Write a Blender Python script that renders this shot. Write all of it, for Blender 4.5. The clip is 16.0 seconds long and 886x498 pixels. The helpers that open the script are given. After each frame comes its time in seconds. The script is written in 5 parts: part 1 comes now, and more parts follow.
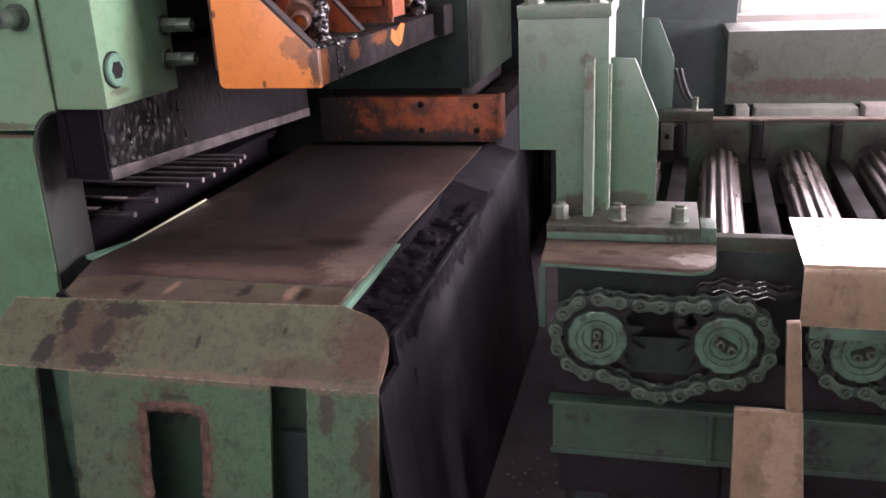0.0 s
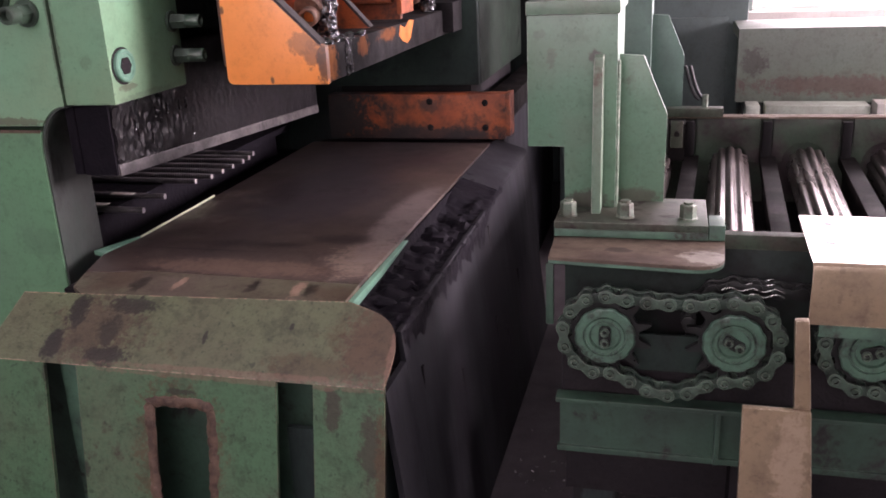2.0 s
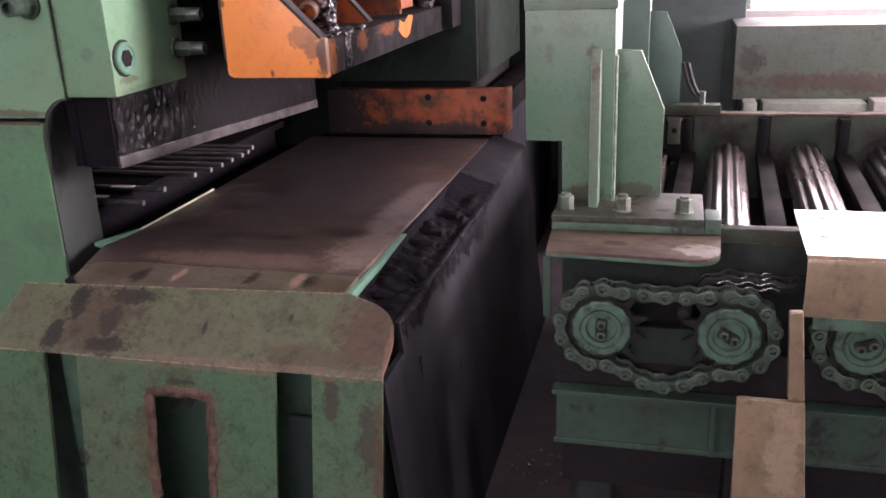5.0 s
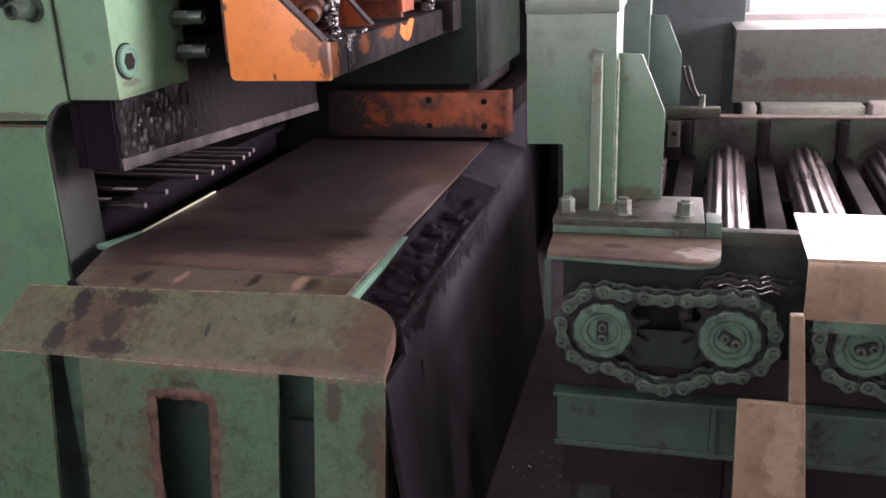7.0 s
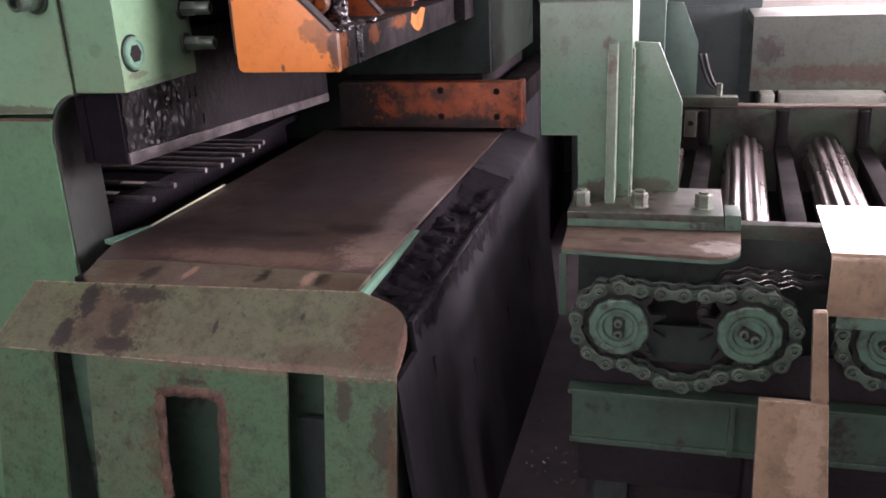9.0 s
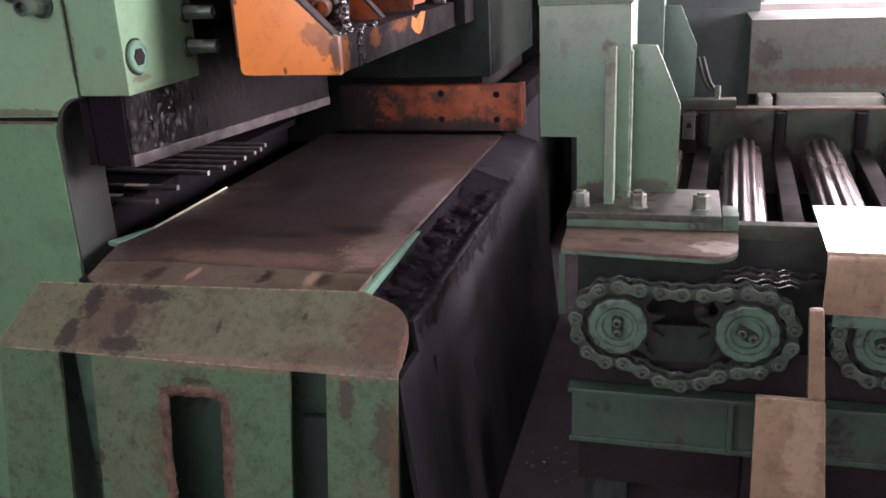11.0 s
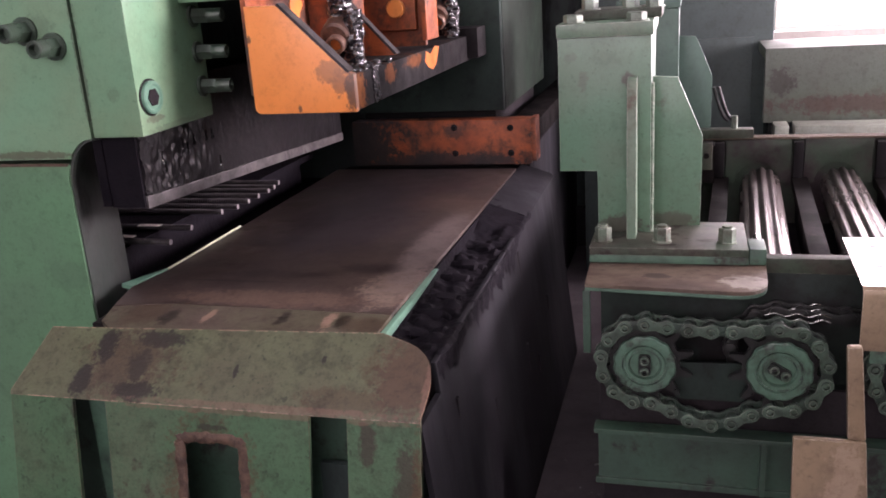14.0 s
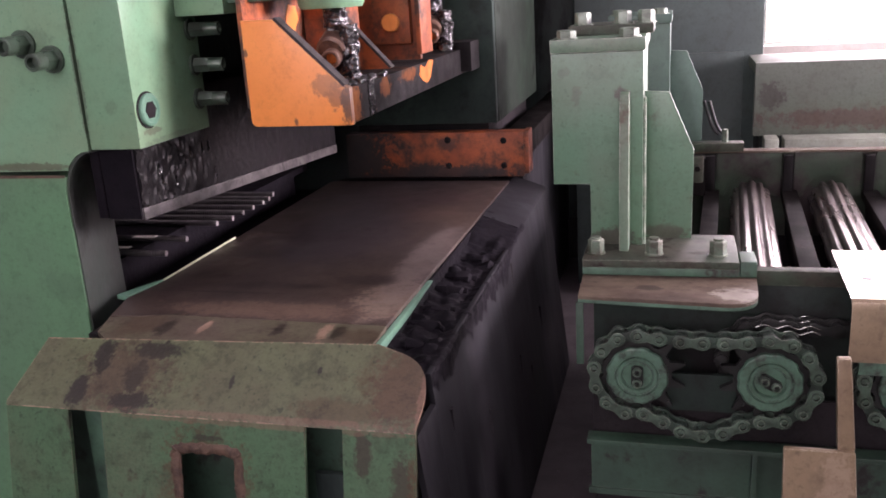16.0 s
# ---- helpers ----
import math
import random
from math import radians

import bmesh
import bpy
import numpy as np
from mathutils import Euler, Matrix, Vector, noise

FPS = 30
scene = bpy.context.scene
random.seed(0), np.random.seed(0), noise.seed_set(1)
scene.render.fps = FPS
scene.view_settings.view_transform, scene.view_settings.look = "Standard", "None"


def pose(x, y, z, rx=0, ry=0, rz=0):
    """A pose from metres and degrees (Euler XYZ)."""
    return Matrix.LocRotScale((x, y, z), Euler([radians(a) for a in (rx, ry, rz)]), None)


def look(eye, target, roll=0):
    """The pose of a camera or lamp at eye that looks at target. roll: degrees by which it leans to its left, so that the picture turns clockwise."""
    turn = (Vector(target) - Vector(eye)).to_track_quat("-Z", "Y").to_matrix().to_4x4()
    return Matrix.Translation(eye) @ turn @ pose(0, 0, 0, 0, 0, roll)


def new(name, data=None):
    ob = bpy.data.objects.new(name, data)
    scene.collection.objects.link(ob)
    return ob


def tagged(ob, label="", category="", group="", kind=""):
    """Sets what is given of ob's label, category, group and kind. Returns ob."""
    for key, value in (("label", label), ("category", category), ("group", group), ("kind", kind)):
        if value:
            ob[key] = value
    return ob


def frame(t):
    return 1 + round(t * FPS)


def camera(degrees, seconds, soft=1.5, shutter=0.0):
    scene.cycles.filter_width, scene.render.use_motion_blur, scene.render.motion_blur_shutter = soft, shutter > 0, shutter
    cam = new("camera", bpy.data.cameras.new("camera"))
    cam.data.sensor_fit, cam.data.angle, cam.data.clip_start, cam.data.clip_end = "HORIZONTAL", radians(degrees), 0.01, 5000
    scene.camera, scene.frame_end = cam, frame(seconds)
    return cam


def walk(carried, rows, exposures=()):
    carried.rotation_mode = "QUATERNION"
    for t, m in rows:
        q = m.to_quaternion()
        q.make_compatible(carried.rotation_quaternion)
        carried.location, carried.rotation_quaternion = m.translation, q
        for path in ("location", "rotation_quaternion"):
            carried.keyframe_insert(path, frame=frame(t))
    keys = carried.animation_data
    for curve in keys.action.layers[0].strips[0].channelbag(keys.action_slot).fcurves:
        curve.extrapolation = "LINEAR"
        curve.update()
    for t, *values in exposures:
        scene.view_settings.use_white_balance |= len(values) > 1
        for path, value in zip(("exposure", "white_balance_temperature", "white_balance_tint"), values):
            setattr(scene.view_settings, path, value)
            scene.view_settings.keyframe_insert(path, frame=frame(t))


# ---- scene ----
cam = camera(53.5, 16.0, soft=1.75)
PATH = [
    (0, (0.127, -1.986, 1.666), (-0.34, -0.151, 1.021), -2.6),
    (0.5, (0.126, -1.969, 1.657), (-0.355, -0.142, 1.0), -2.3),
    (1, (0.135, -1.967, 1.658), (-0.341, -0.138, 1.0), -2.5),
    (1.5, (0.133, -1.971, 1.661), (-0.346, -0.14, 1.015), -2.5),
    (2, (0.132, -1.982, 1.661), (-0.356, -0.154, 1.013), -2.6),
    (2.5, (0.133, -1.984, 1.656), (-0.357, -0.156, 1.01), -2.6),
    (3, (0.133, -1.986, 1.657), (-0.355, -0.158, 1.007), -2.6),
    (3.5, (0.134, -1.989, 1.655), (-0.355, -0.162, 1.007), -2.5),
    (4, (0.136, -1.992, 1.654), (-0.348, -0.164, 1.002), -2.3),
    (6.5, (0.134, -2.014, 1.652), (-0.348, -0.185, 1.002), -2.3),
    (7, (0.13, -2.011, 1.657), (-0.35, -0.181, 1.01), -2.2),
    (7.5, (0.129, -1.992, 1.655), (-0.362, -0.167, 1.0), -2.2),
    (8, (0.124, -1.972, 1.654), (-0.373, -0.151, 0.992), -2.5),
    (8.5, (0.123, -1.962, 1.651), (-0.38, -0.145, 0.985), -2.6),
    (9, (0.121, -1.965, 1.654), (-0.387, -0.149, 0.985), -2.7),
    (11.5, (0.126, -1.993, 1.653), (-0.382, -0.175, 0.995), -2.8),
    (12, (0.122, -1.994, 1.656), (-0.387, -0.176, 0.998), -2.7),
    (12.5, (0.129, -1.988, 1.666), (-0.392, -0.153, 1.063), -2.0),
    (13, (0.093, -1.959, 1.664), (-0.447, -0.126, 1.076), -2.2),
    (13.5, (0.083, -1.951, 1.658), (-0.469, -0.119, 1.076), -3.1),
    (14, (0.086, -1.948, 1.657), (-0.444, -0.112, 1.065), -3.8),
    (14.5, (0.081, -1.946, 1.658), (-0.438, -0.105, 1.074), -3.3),
    (15, (0.075, -1.955, 1.658), (-0.44, -0.112, 1.075), -3.0),
    (15.5, (0.082, -1.958, 1.666), (-0.424, -0.111, 1.087), -3.4),
    (16, (0.083, -1.969, 1.666), (-0.428, -0.121, 1.097), -3.5),
]
walk(cam, [(t, look(eye, target, roll)) for t, eye, target, roll in PATH], exposures=[(0, 0.40, 6650, 36), (16, 0.40, 6650, 36)])


# ---- world, sun, large lights ----
world = bpy.data.worlds.new("sky")
scene.world = world
world.use_nodes = True
_n = world.node_tree.nodes
_sky = _n.new("ShaderNodeTexSky")
_sky.sky_type, _sky.sun_disc = "NISHITA", False
_sky.sun_elevation, _sky.sun_rotation = radians(38), radians(40)
world.node_tree.links.new(_sky.outputs[0], _n["Background"].inputs[0])
_n["Background"].inputs[1].default_value = 0.12


def area(name, at, to, w, h, watts, colour=(1, 1, 1)):
    """The sky's light in a window's opening."""
    d = bpy.data.lights.new(name, "AREA")
    d.shape, d.size, d.size_y, d.energy, d.color = "RECTANGLE", w, h, watts, colour
    o = new(name, d)
    o.matrix_world = look(at, to)
    return o


area("window_light_back", (3.4, 4.15, 2.3), (2.4, 0, 1.2), 5.4, 2.2, 300, (1.0, 0.96, 0.97))
area("window_light_right", (6.9, 1.5, 2.6), (-1, 0.4, 1.2), 2.0, 2.0, 1250, (1.0, 0.97, 0.95))
area("window_light_front", (-1.0, -5.95, 3.2), (-0.6, 0, 1.0), 6.0, 2.2, 92, (1.0, 0.95, 0.94))
area("roof_light", (-0.6, -2.6, 5.95), (-0.6, -2.2, 0), 6.0, 2.4, 85, (1.0, 0.95, 0.94))


# ---- materials ----
def mat(name, base, second=None, amount=0.4, scale=6.0, rough=0.5, metal=0.0, bump=0.15, fine=120.0,
        wear=None, wear_at=0.62, wear_scale=9.0, wear_rough=0.7, stretch=(1, 1, 1), spec=0.5, soft=0.06, wear_metal=0.0, grain=0.5, stains=(), tone=1.0, specks=0.0, edge=None, grime=0.5):
    """A worn surface: base mottled with second at one scale, grain at another, patches of wear."""
    def toned(q):
        return tuple(tone * v for v in q[:3]) + (1,) if q else q
    base, second, wear = toned(base), toned(second), toned(wear)
    m = bpy.data.materials.new(name)
    m.use_nodes = True
    nt = m.node_tree
    N, L = nt.nodes, nt.links
    b = N["Principled BSDF"]
    tc = N.new("ShaderNodeTexCoord")
    geo = N.new("ShaderNodeNewGeometry")
    mp = N.new("ShaderNodeMapping")
    mp.inputs["Scale"].default_value = stretch
    L.new(geo.outputs["Position"], mp.inputs["Vector"])

    def noise_at(sc, detail=6.0, roughness=0.6):
        t = N.new("ShaderNodeTexNoise")
        t.inputs["Scale"].default_value, t.inputs["Detail"].default_value, t.inputs["Roughness"].default_value = sc, detail, roughness
        L.new(mp.outputs[0], t.inputs["Vector"])
        return t

    def mix(f, a, c):
        x = N.new("ShaderNodeMix")
        x.data_type = "RGBA"
        for k, v in ((0, f), (6, a), (7, c)):
            if isinstance(v, bpy.types.NodeSocket):
                L.new(v, x.inputs[k])
            else:
                x.inputs[k].default_value = v
        return x.outputs[2]

    def ramp(v, lo, hi, a=0.0, c=1.0):
        r = N.new("ShaderNodeMapRange")
        r.interpolation_type = "SMOOTHSTEP"
        L.new(v, r.inputs[0])
        for k, q in ((1, lo), (2, hi), (3, a), (4, c)):
            r.inputs[k].default_value = q
        return r.outputs[0]

    big, small = noise_at(scale), noise_at(fine, 3.0)
    coarse, ragged = noise_at(22.0, 8.0, 0.75), noise_at(64.0, 8.0, 0.75)
    blend = N.new("ShaderNodeMix")
    blend.inputs[0].default_value = 0.5
    L.new(coarse.outputs[0], blend.inputs[2]); L.new(ragged.outputs[0], blend.inputs[3])
    warp = blend
    second = second or tuple(0.6 * v for v in base[:3]) + (1,)
    col = mix(ramp(big.outputs[0], 0.35, 0.7, 0.0, amount), base, second)
    dark = tuple(0.72 * v for v in base[:3]) + (1,)
    col = mix(ramp(small.outputs[0], 0.45, 0.75, 0.0, grain), col, dark)
    rg = ramp(big.outputs[0], 0.3, 0.7, rough - 0.08, rough + 0.1)
    if wear:
        w = noise_at(wear_scale, 9.0, 0.68)
        f = ramp(w.outputs[0], wear_at - soft, wear_at + soft)
        col = mix(f, col, wear)
        q = N.new("ShaderNodeMix")
        L.new(f, q.inputs[0]); L.new(rg, q.inputs[2]); q.inputs[3].default_value = wear_rough
        rg = q.outputs[0]
        if wear_metal:
            L.new(ramp(w.outputs[0], wear_at - soft, wear_at + soft, metal, wear_metal), b.inputs["Metallic"])
    if specks:
        for sc, lim in ((75.0, 0.66), (28.0, 0.70)):
            s = noise_at(sc, 2.0, 0.5)
            col = mix(ramp(s.outputs[0], lim, lim + 0.05, 0.0, specks), col, tuple(0.25 * v for v in base[:3]) + (1,))
    # Edge colour: chipped paint, and in pale tones painted edge highlights.
    if edge:
        bv = N.new("ShaderNodeBevel")
        bv.samples = 4
        bv.inputs["Radius"].default_value = 0.004
        dt = N.new("ShaderNodeVectorMath")
        dt.operation = "DOT_PRODUCT"
        L.new(bv.outputs[0], dt.inputs[0]); L.new(geo.outputs["Normal"], dt.inputs[1])
        ew = noise_at(35.0, 5.0, 0.7)
        ml = N.new("ShaderNodeMath")
        ml.operation = "MULTIPLY"
        L.new(ramp(dt.outputs["Value"], 0.985, 0.90), ml.inputs[0]); L.new(ramp(ew.outputs[0], 0.42, 0.58), ml.inputs[1])
        col = mix(ml.outputs[0], col, edge)
    # Local patches: mostly stains; on the deck also painted shade and sheen.
    for centre, size, colour, strength in stains:
        q = N.new("ShaderNodeMapping")
        q.inputs["Location"].default_value = [-p / s for p, s in zip(centre, size)]
        q.inputs["Scale"].default_value = [1 / s for s in size]
        L.new(geo.outputs["Position"], q.inputs["Vector"])
        ln = N.new("ShaderNodeVectorMath")
        ln.operation = "LENGTH"
        L.new(q.outputs[0], ln.inputs[0])
        ad = N.new("ShaderNodeMath")
        ad.operation = "MULTIPLY_ADD"
        L.new(warp.outputs[0], ad.inputs[0])
        ad.inputs[1].default_value = 4.2
        L.new(ln.outputs["Value"], ad.inputs[2])
        col = mix(ramp(ad.outputs[0], 3.22, 2.75, 0.0, strength), col, toned(colour))
    for sc, lo, hi, k in ((17.0, 0.46, 0.74, grime), (62.0, 0.50, 0.70, 0.8 * grime)):
        gn = noise_at(sc, 9.0, 0.74)
        x = N.new("ShaderNodeMix")
        x.data_type, x.blend_type = "RGBA", "MULTIPLY"
        L.new(ramp(gn.outputs[0], lo, hi, 0.0, k), x.inputs[0])
        L.new(col, x.inputs[6])
        x.inputs[7].default_value = (0.38, 0.33, 0.30, 1)
        col = x.outputs[2]
    L.new(col, b.inputs["Base Color"])
    L.new(rg, b.inputs["Roughness"])
    if not wear_metal:
        b.inputs["Metallic"].default_value = metal
    b.inputs["Specular IOR Level"].default_value = spec
    if bump:
        h = N.new("ShaderNodeMath")
        h.operation = "ADD"
        L.new(small.outputs[0], h.inputs[0]); L.new(big.outputs[0], h.inputs[1])
        bp = N.new("ShaderNodeBump")
        bp.inputs["Strength"].default_value, bp.inputs["Distance"].default_value = bump, 0.004
        L.new(h.outputs[0], bp.inputs["Height"])
        L.new(bp.outputs[0], b.inputs["Normal"])
    return m


GREEN = mat("green_paint", (0.135, 0.275, 0.17, 1), (0.155, 0.24, 0.142, 1), 0.7, 3.6, 0.36, specks=0.25, wear=(0.075, 0.075, 0.05, 1), wear_at=0.71, wear_scale=8.0, bump=0.10, fine=150, grain=0.3, soft=0.09, stains=(
    ((-1.25, 0.16, 1.322), (0.1, 0.14, 0.010), (0.03, 0.028, 0.022, 1), 0.35), ((-1.25, 0.07, 1.350), (0.03, 0.05, 0.010), (0.07, 0.045, 0.035, 1), 0.6),
    ((-1.60, 0.0, 1.27), (0.16, 0.1, 0.012), (0.07, 0.05, 0.035, 1), 0.7), ((-1.40, 0.0, 1.50), (0.012, 0.1, 0.20), (0.04, 0.04, 0.03, 1), 0.6), ((-1.50, 0.0, 1.60), (0.05, 0.1, 0.035), (0.05, 0.08, 0.055, 1), 0.35), ((-1.32, 0.0, 1.42), (0.02, 0.1, 0.02), (0.07, 0.09, 0.06, 1), 0.3)), edge=(0.05, 0.055, 0.04, 1), grime=0.28)
# Upper plate's green made deeper to carry the shade below the seam.
GREEN_LOW = mat("shaded_green_paint", (0.088, 0.205, 0.112, 1), (0.080, 0.16, 0.096, 1), 0.7, 3.0, 0.42, wear=(0.035, 0.04, 0.03, 1), wear_at=0.68, wear_scale=9.0, bump=0.10, grain=0.3, stains=(
    ((-1.55, 0.0, 0.93), (0.10, 0.1, 0.05), (0.055, 0.10, 0.065, 1), 0.3),))
# Same paint as GREEN, dimmed because less light reaches the stand.
GREEN_STAND = mat("stand_green_dimmed", (0.095, 0.19, 0.125, 1), (0.10, 0.16, 0.108, 1), 0.8, 6.0, 0.36, specks=0.25, wear=(0.07, 0.06, 0.045, 1), wear_at=0.69, wear_scale=11.0, bump=0.10, fine=150, grain=0.3, soft=0.09, stains=(
    ((-0.17, 0.31, 1.38), (0.014, 0.1, 0.03), (0.07, 0.055, 0.042, 1), 0.35), ((-0.075, 0.31, 1.0), (0.07, 0.1, 0.03), (0.06, 0.045, 0.04, 1), 0.8), ((-0.055, 0.31, 1.38), (0.02, 0.1, 0.02), (0.06, 0.05, 0.042, 1), 0.8), ((0.06, 0.38, 1.0), (0.08, 0.1, 0.025), (0.07, 0.055, 0.045, 1), 0.7), ((-0.20, 0.31, 1.44), (0.02, 0.1, 0.012), (0.06, 0.06, 0.05, 1), 0.3)), edge=(0.34, 0.38, 0.33, 1), grime=0.35)
RIB = mat("worn_rib_paint", (0.125, 0.205, 0.145, 1), (0.13, 0.165, 0.12, 1), 0.9, 9.0, 0.4, wear=(0.10, 0.085, 0.06, 1), wear_at=0.66, wear_scale=9.0, bump=0.12, edge=(0.45, 0.45, 0.40, 1))
DARK_STEEL = mat("dark_oily_flat_steel", (0.030, 0.025, 0.025, 1), (0.014, 0.012, 0.013, 1), 0.9, 8.0, 0.65, metal=0.0, spec=0.06, tone=0.3, bump=0.15, wear=(0.14, 0.12, 0.115, 1), wear_at=0.66, wear_scale=10.0)
GREEN_DIRTY = mat("green_paint_oily", (0.075, 0.16, 0.11, 1), (0.035, 0.065, 0.05, 1), 0.9, 7.0, 0.45, wear=(0.03, 0.026, 0.024, 1), wear_at=0.60, wear_scale=11.0, bump=0.15)
# Near-black green for plates at the back and underneath.
GREEN_DARK = mat("near_black_green_paint", (0.030, 0.046, 0.043, 1), (0.017, 0.018, 0.021, 1), 0.9, 4.0, 0.5, wear=(0.012, 0.011, 0.012, 1), wear_at=0.55, wear_scale=5.0, stretch=(1, 1, 0.3), spec=0.25, bump=0.12, tone=0.95)
# Faint purple in skirt, crust and floor colours stands in for lens haze.
SKIRT = mat("black_oil_runs", (0.036, 0.036, 0.042, 1), (0.018, 0.017, 0.021, 1), 0.9, 3.2, 0.6, wear=(0.013, 0.011, 0.015, 1), wear_at=0.57, wear_scale=3.4, soft=0.14, stretch=(1, 1, 0.22), spec=0.12, bump=0.05, tone=0.66, grime=0.3)
# Near-black: oil crust on the bed, and plates deep in the shear.
NEAR_BLACK = mat("near_black_crust_and_plates", (0.006, 0.0052, 0.0075, 1), (0.010, 0.0082, 0.011, 1), 0.8, 22.0, 0.7, bump=0.7, fine=70, spec=0.06, grime=0.3)
COVER = mat("green_paint_scuffed", (0.185, 0.222, 0.112, 1), (0.17, 0.17, 0.098, 1), 0.9, 5.5, 0.5, specks=0.7, wear=(0.13, 0.082, 0.04, 1), wear_at=0.64, wear_scale=5.0, bump=0.45, soft=0.05, grain=0.7, stains=(
    ((-1.20, -0.29, 0.82), (0.13, 0.085, 0.2), (0.125, 0.078, 0.045, 1), 0.85), ((-0.49, -0.28, 0.82), (0.085, 0.10, 0.2), (0.15, 0.085, 0.048, 1), 0.9), ((-0.62, -0.34, 0.78), (0.13, 0.03, 0.2), (0.135, 0.078, 0.036, 1), 0.6),
    ((-1.275, -0.25, 0.84), (0.028, 0.05, 0.1), (0.024, 0.016, 0.011, 1), 0.95), ((-1.305, -0.325, 0.78), (0.026, 0.05, 0.1), (0.024, 0.016, 0.011, 1), 0.95), ((-1.13, -0.232, 0.85), (0.075, 0.020, 0.1), (0.024, 0.016, 0.011, 1), 0.85), ((-1.15, -0.345, 0.77), (0.060, 0.022, 0.1), (0.024, 0.016, 0.011, 1), 0.9), ((-1.165, -0.295, 0.8), (0.030, 0.045, 0.1), (0.024, 0.016, 0.011, 1), 0.75),
    ((-0.91, -0.293, 0.81), (0.006, 0.016, 0.1), (0.024, 0.016, 0.011, 1), 0.9), ((-0.70, -0.259, 0.84), (0.006, 0.01, 0.1), (0.024, 0.016, 0.011, 1), 0.9), ((-0.80, -0.36, 0.757), (0.36, 0.006, 0.05), (0.36, 0.20, 0.14, 1), 0.5), ((-0.445, -0.30, 0.80), (0.010, 0.09, 0.2), (0.36, 0.20, 0.14, 1), 0.7)), tone=0.45, edge=(0.32, 0.21, 0.155, 1), grime=0.9)
COVER_FRONT = mat("green_paint_chipped", (0.10, 0.235, 0.12, 1), (0.13, 0.19, 0.105, 1), 0.9, 4.0, 0.45, specks=0.6, wear=(0.085, 0.058, 0.042, 1), wear_at=0.65, wear_scale=9.0, bump=0.22, soft=0.05, grain=0.7, stains=(
    ((-0.952, -0.39, 0.55), (0.115, 0.3, 0.19), (0.135, 0.078, 0.036, 1), 0.75), ((-0.568, -0.38, 0.70), (0.02, 0.1, 0.05), (0.07, 0.05, 0.036, 1), 0.85), ((-0.478, -0.39, 0.62), (0.03, 0.1, 0.10), (0.07, 0.05, 0.036, 1), 0.8), ((-0.455, -0.38, 0.5), (0.016, 0.1, 0.25), (0.135, 0.078, 0.036, 1), 0.8),
    ((-1.21, -0.40, 0.50), (0.012, 0.1, 0.02), (0.024, 0.016, 0.011, 1), 0.8), ((-1.30, -0.37, 0.73), (0.02, 0.1, 0.03), (0.024, 0.016, 0.011, 1), 0.8), ((-0.95, -0.37, 0.712), (0.05, 0.1, 0.008), (0.024, 0.016, 0.011, 1), 0.7), ((-0.8, -0.36, 0.75), (0.40, 0.1, 0.007), (0.36, 0.20, 0.14, 1), 0.45)), tone=0.48, edge=(0.13, 0.09, 0.065, 1), grime=0.8)
RUST = mat("flame_cut_rust", (0.20, 0.115, 0.075, 1), (0.085, 0.05, 0.036, 1), 0.95, 26.0, 0.7, bump=0.5, tone=0.5, wear=(0.30, 0.20, 0.15, 1), wear_at=0.64, wear_scale=30.0, grime=0.8)
# Broad dark patches paint the ram's shade; pale ones sheen and scuffs.
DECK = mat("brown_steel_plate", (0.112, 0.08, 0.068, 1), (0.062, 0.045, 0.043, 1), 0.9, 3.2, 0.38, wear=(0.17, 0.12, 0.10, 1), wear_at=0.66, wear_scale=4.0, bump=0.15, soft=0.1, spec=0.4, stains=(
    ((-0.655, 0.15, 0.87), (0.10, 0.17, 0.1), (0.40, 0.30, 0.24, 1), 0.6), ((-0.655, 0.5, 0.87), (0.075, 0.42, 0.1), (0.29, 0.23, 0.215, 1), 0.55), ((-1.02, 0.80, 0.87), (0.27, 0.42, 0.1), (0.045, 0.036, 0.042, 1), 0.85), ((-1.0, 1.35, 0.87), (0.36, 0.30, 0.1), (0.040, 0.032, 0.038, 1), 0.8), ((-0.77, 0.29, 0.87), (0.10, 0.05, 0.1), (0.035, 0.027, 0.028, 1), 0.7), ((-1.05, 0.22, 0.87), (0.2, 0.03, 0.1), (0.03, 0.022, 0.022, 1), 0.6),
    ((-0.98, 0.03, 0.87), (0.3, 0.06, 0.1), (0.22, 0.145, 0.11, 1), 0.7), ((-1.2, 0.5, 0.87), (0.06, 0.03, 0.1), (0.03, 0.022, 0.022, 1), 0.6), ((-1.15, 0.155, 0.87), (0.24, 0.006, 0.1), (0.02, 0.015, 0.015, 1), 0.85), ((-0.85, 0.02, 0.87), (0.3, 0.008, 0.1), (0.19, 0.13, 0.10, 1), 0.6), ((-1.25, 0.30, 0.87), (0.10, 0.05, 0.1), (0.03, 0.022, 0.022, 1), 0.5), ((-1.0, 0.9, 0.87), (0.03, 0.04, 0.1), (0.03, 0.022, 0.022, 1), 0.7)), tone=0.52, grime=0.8)
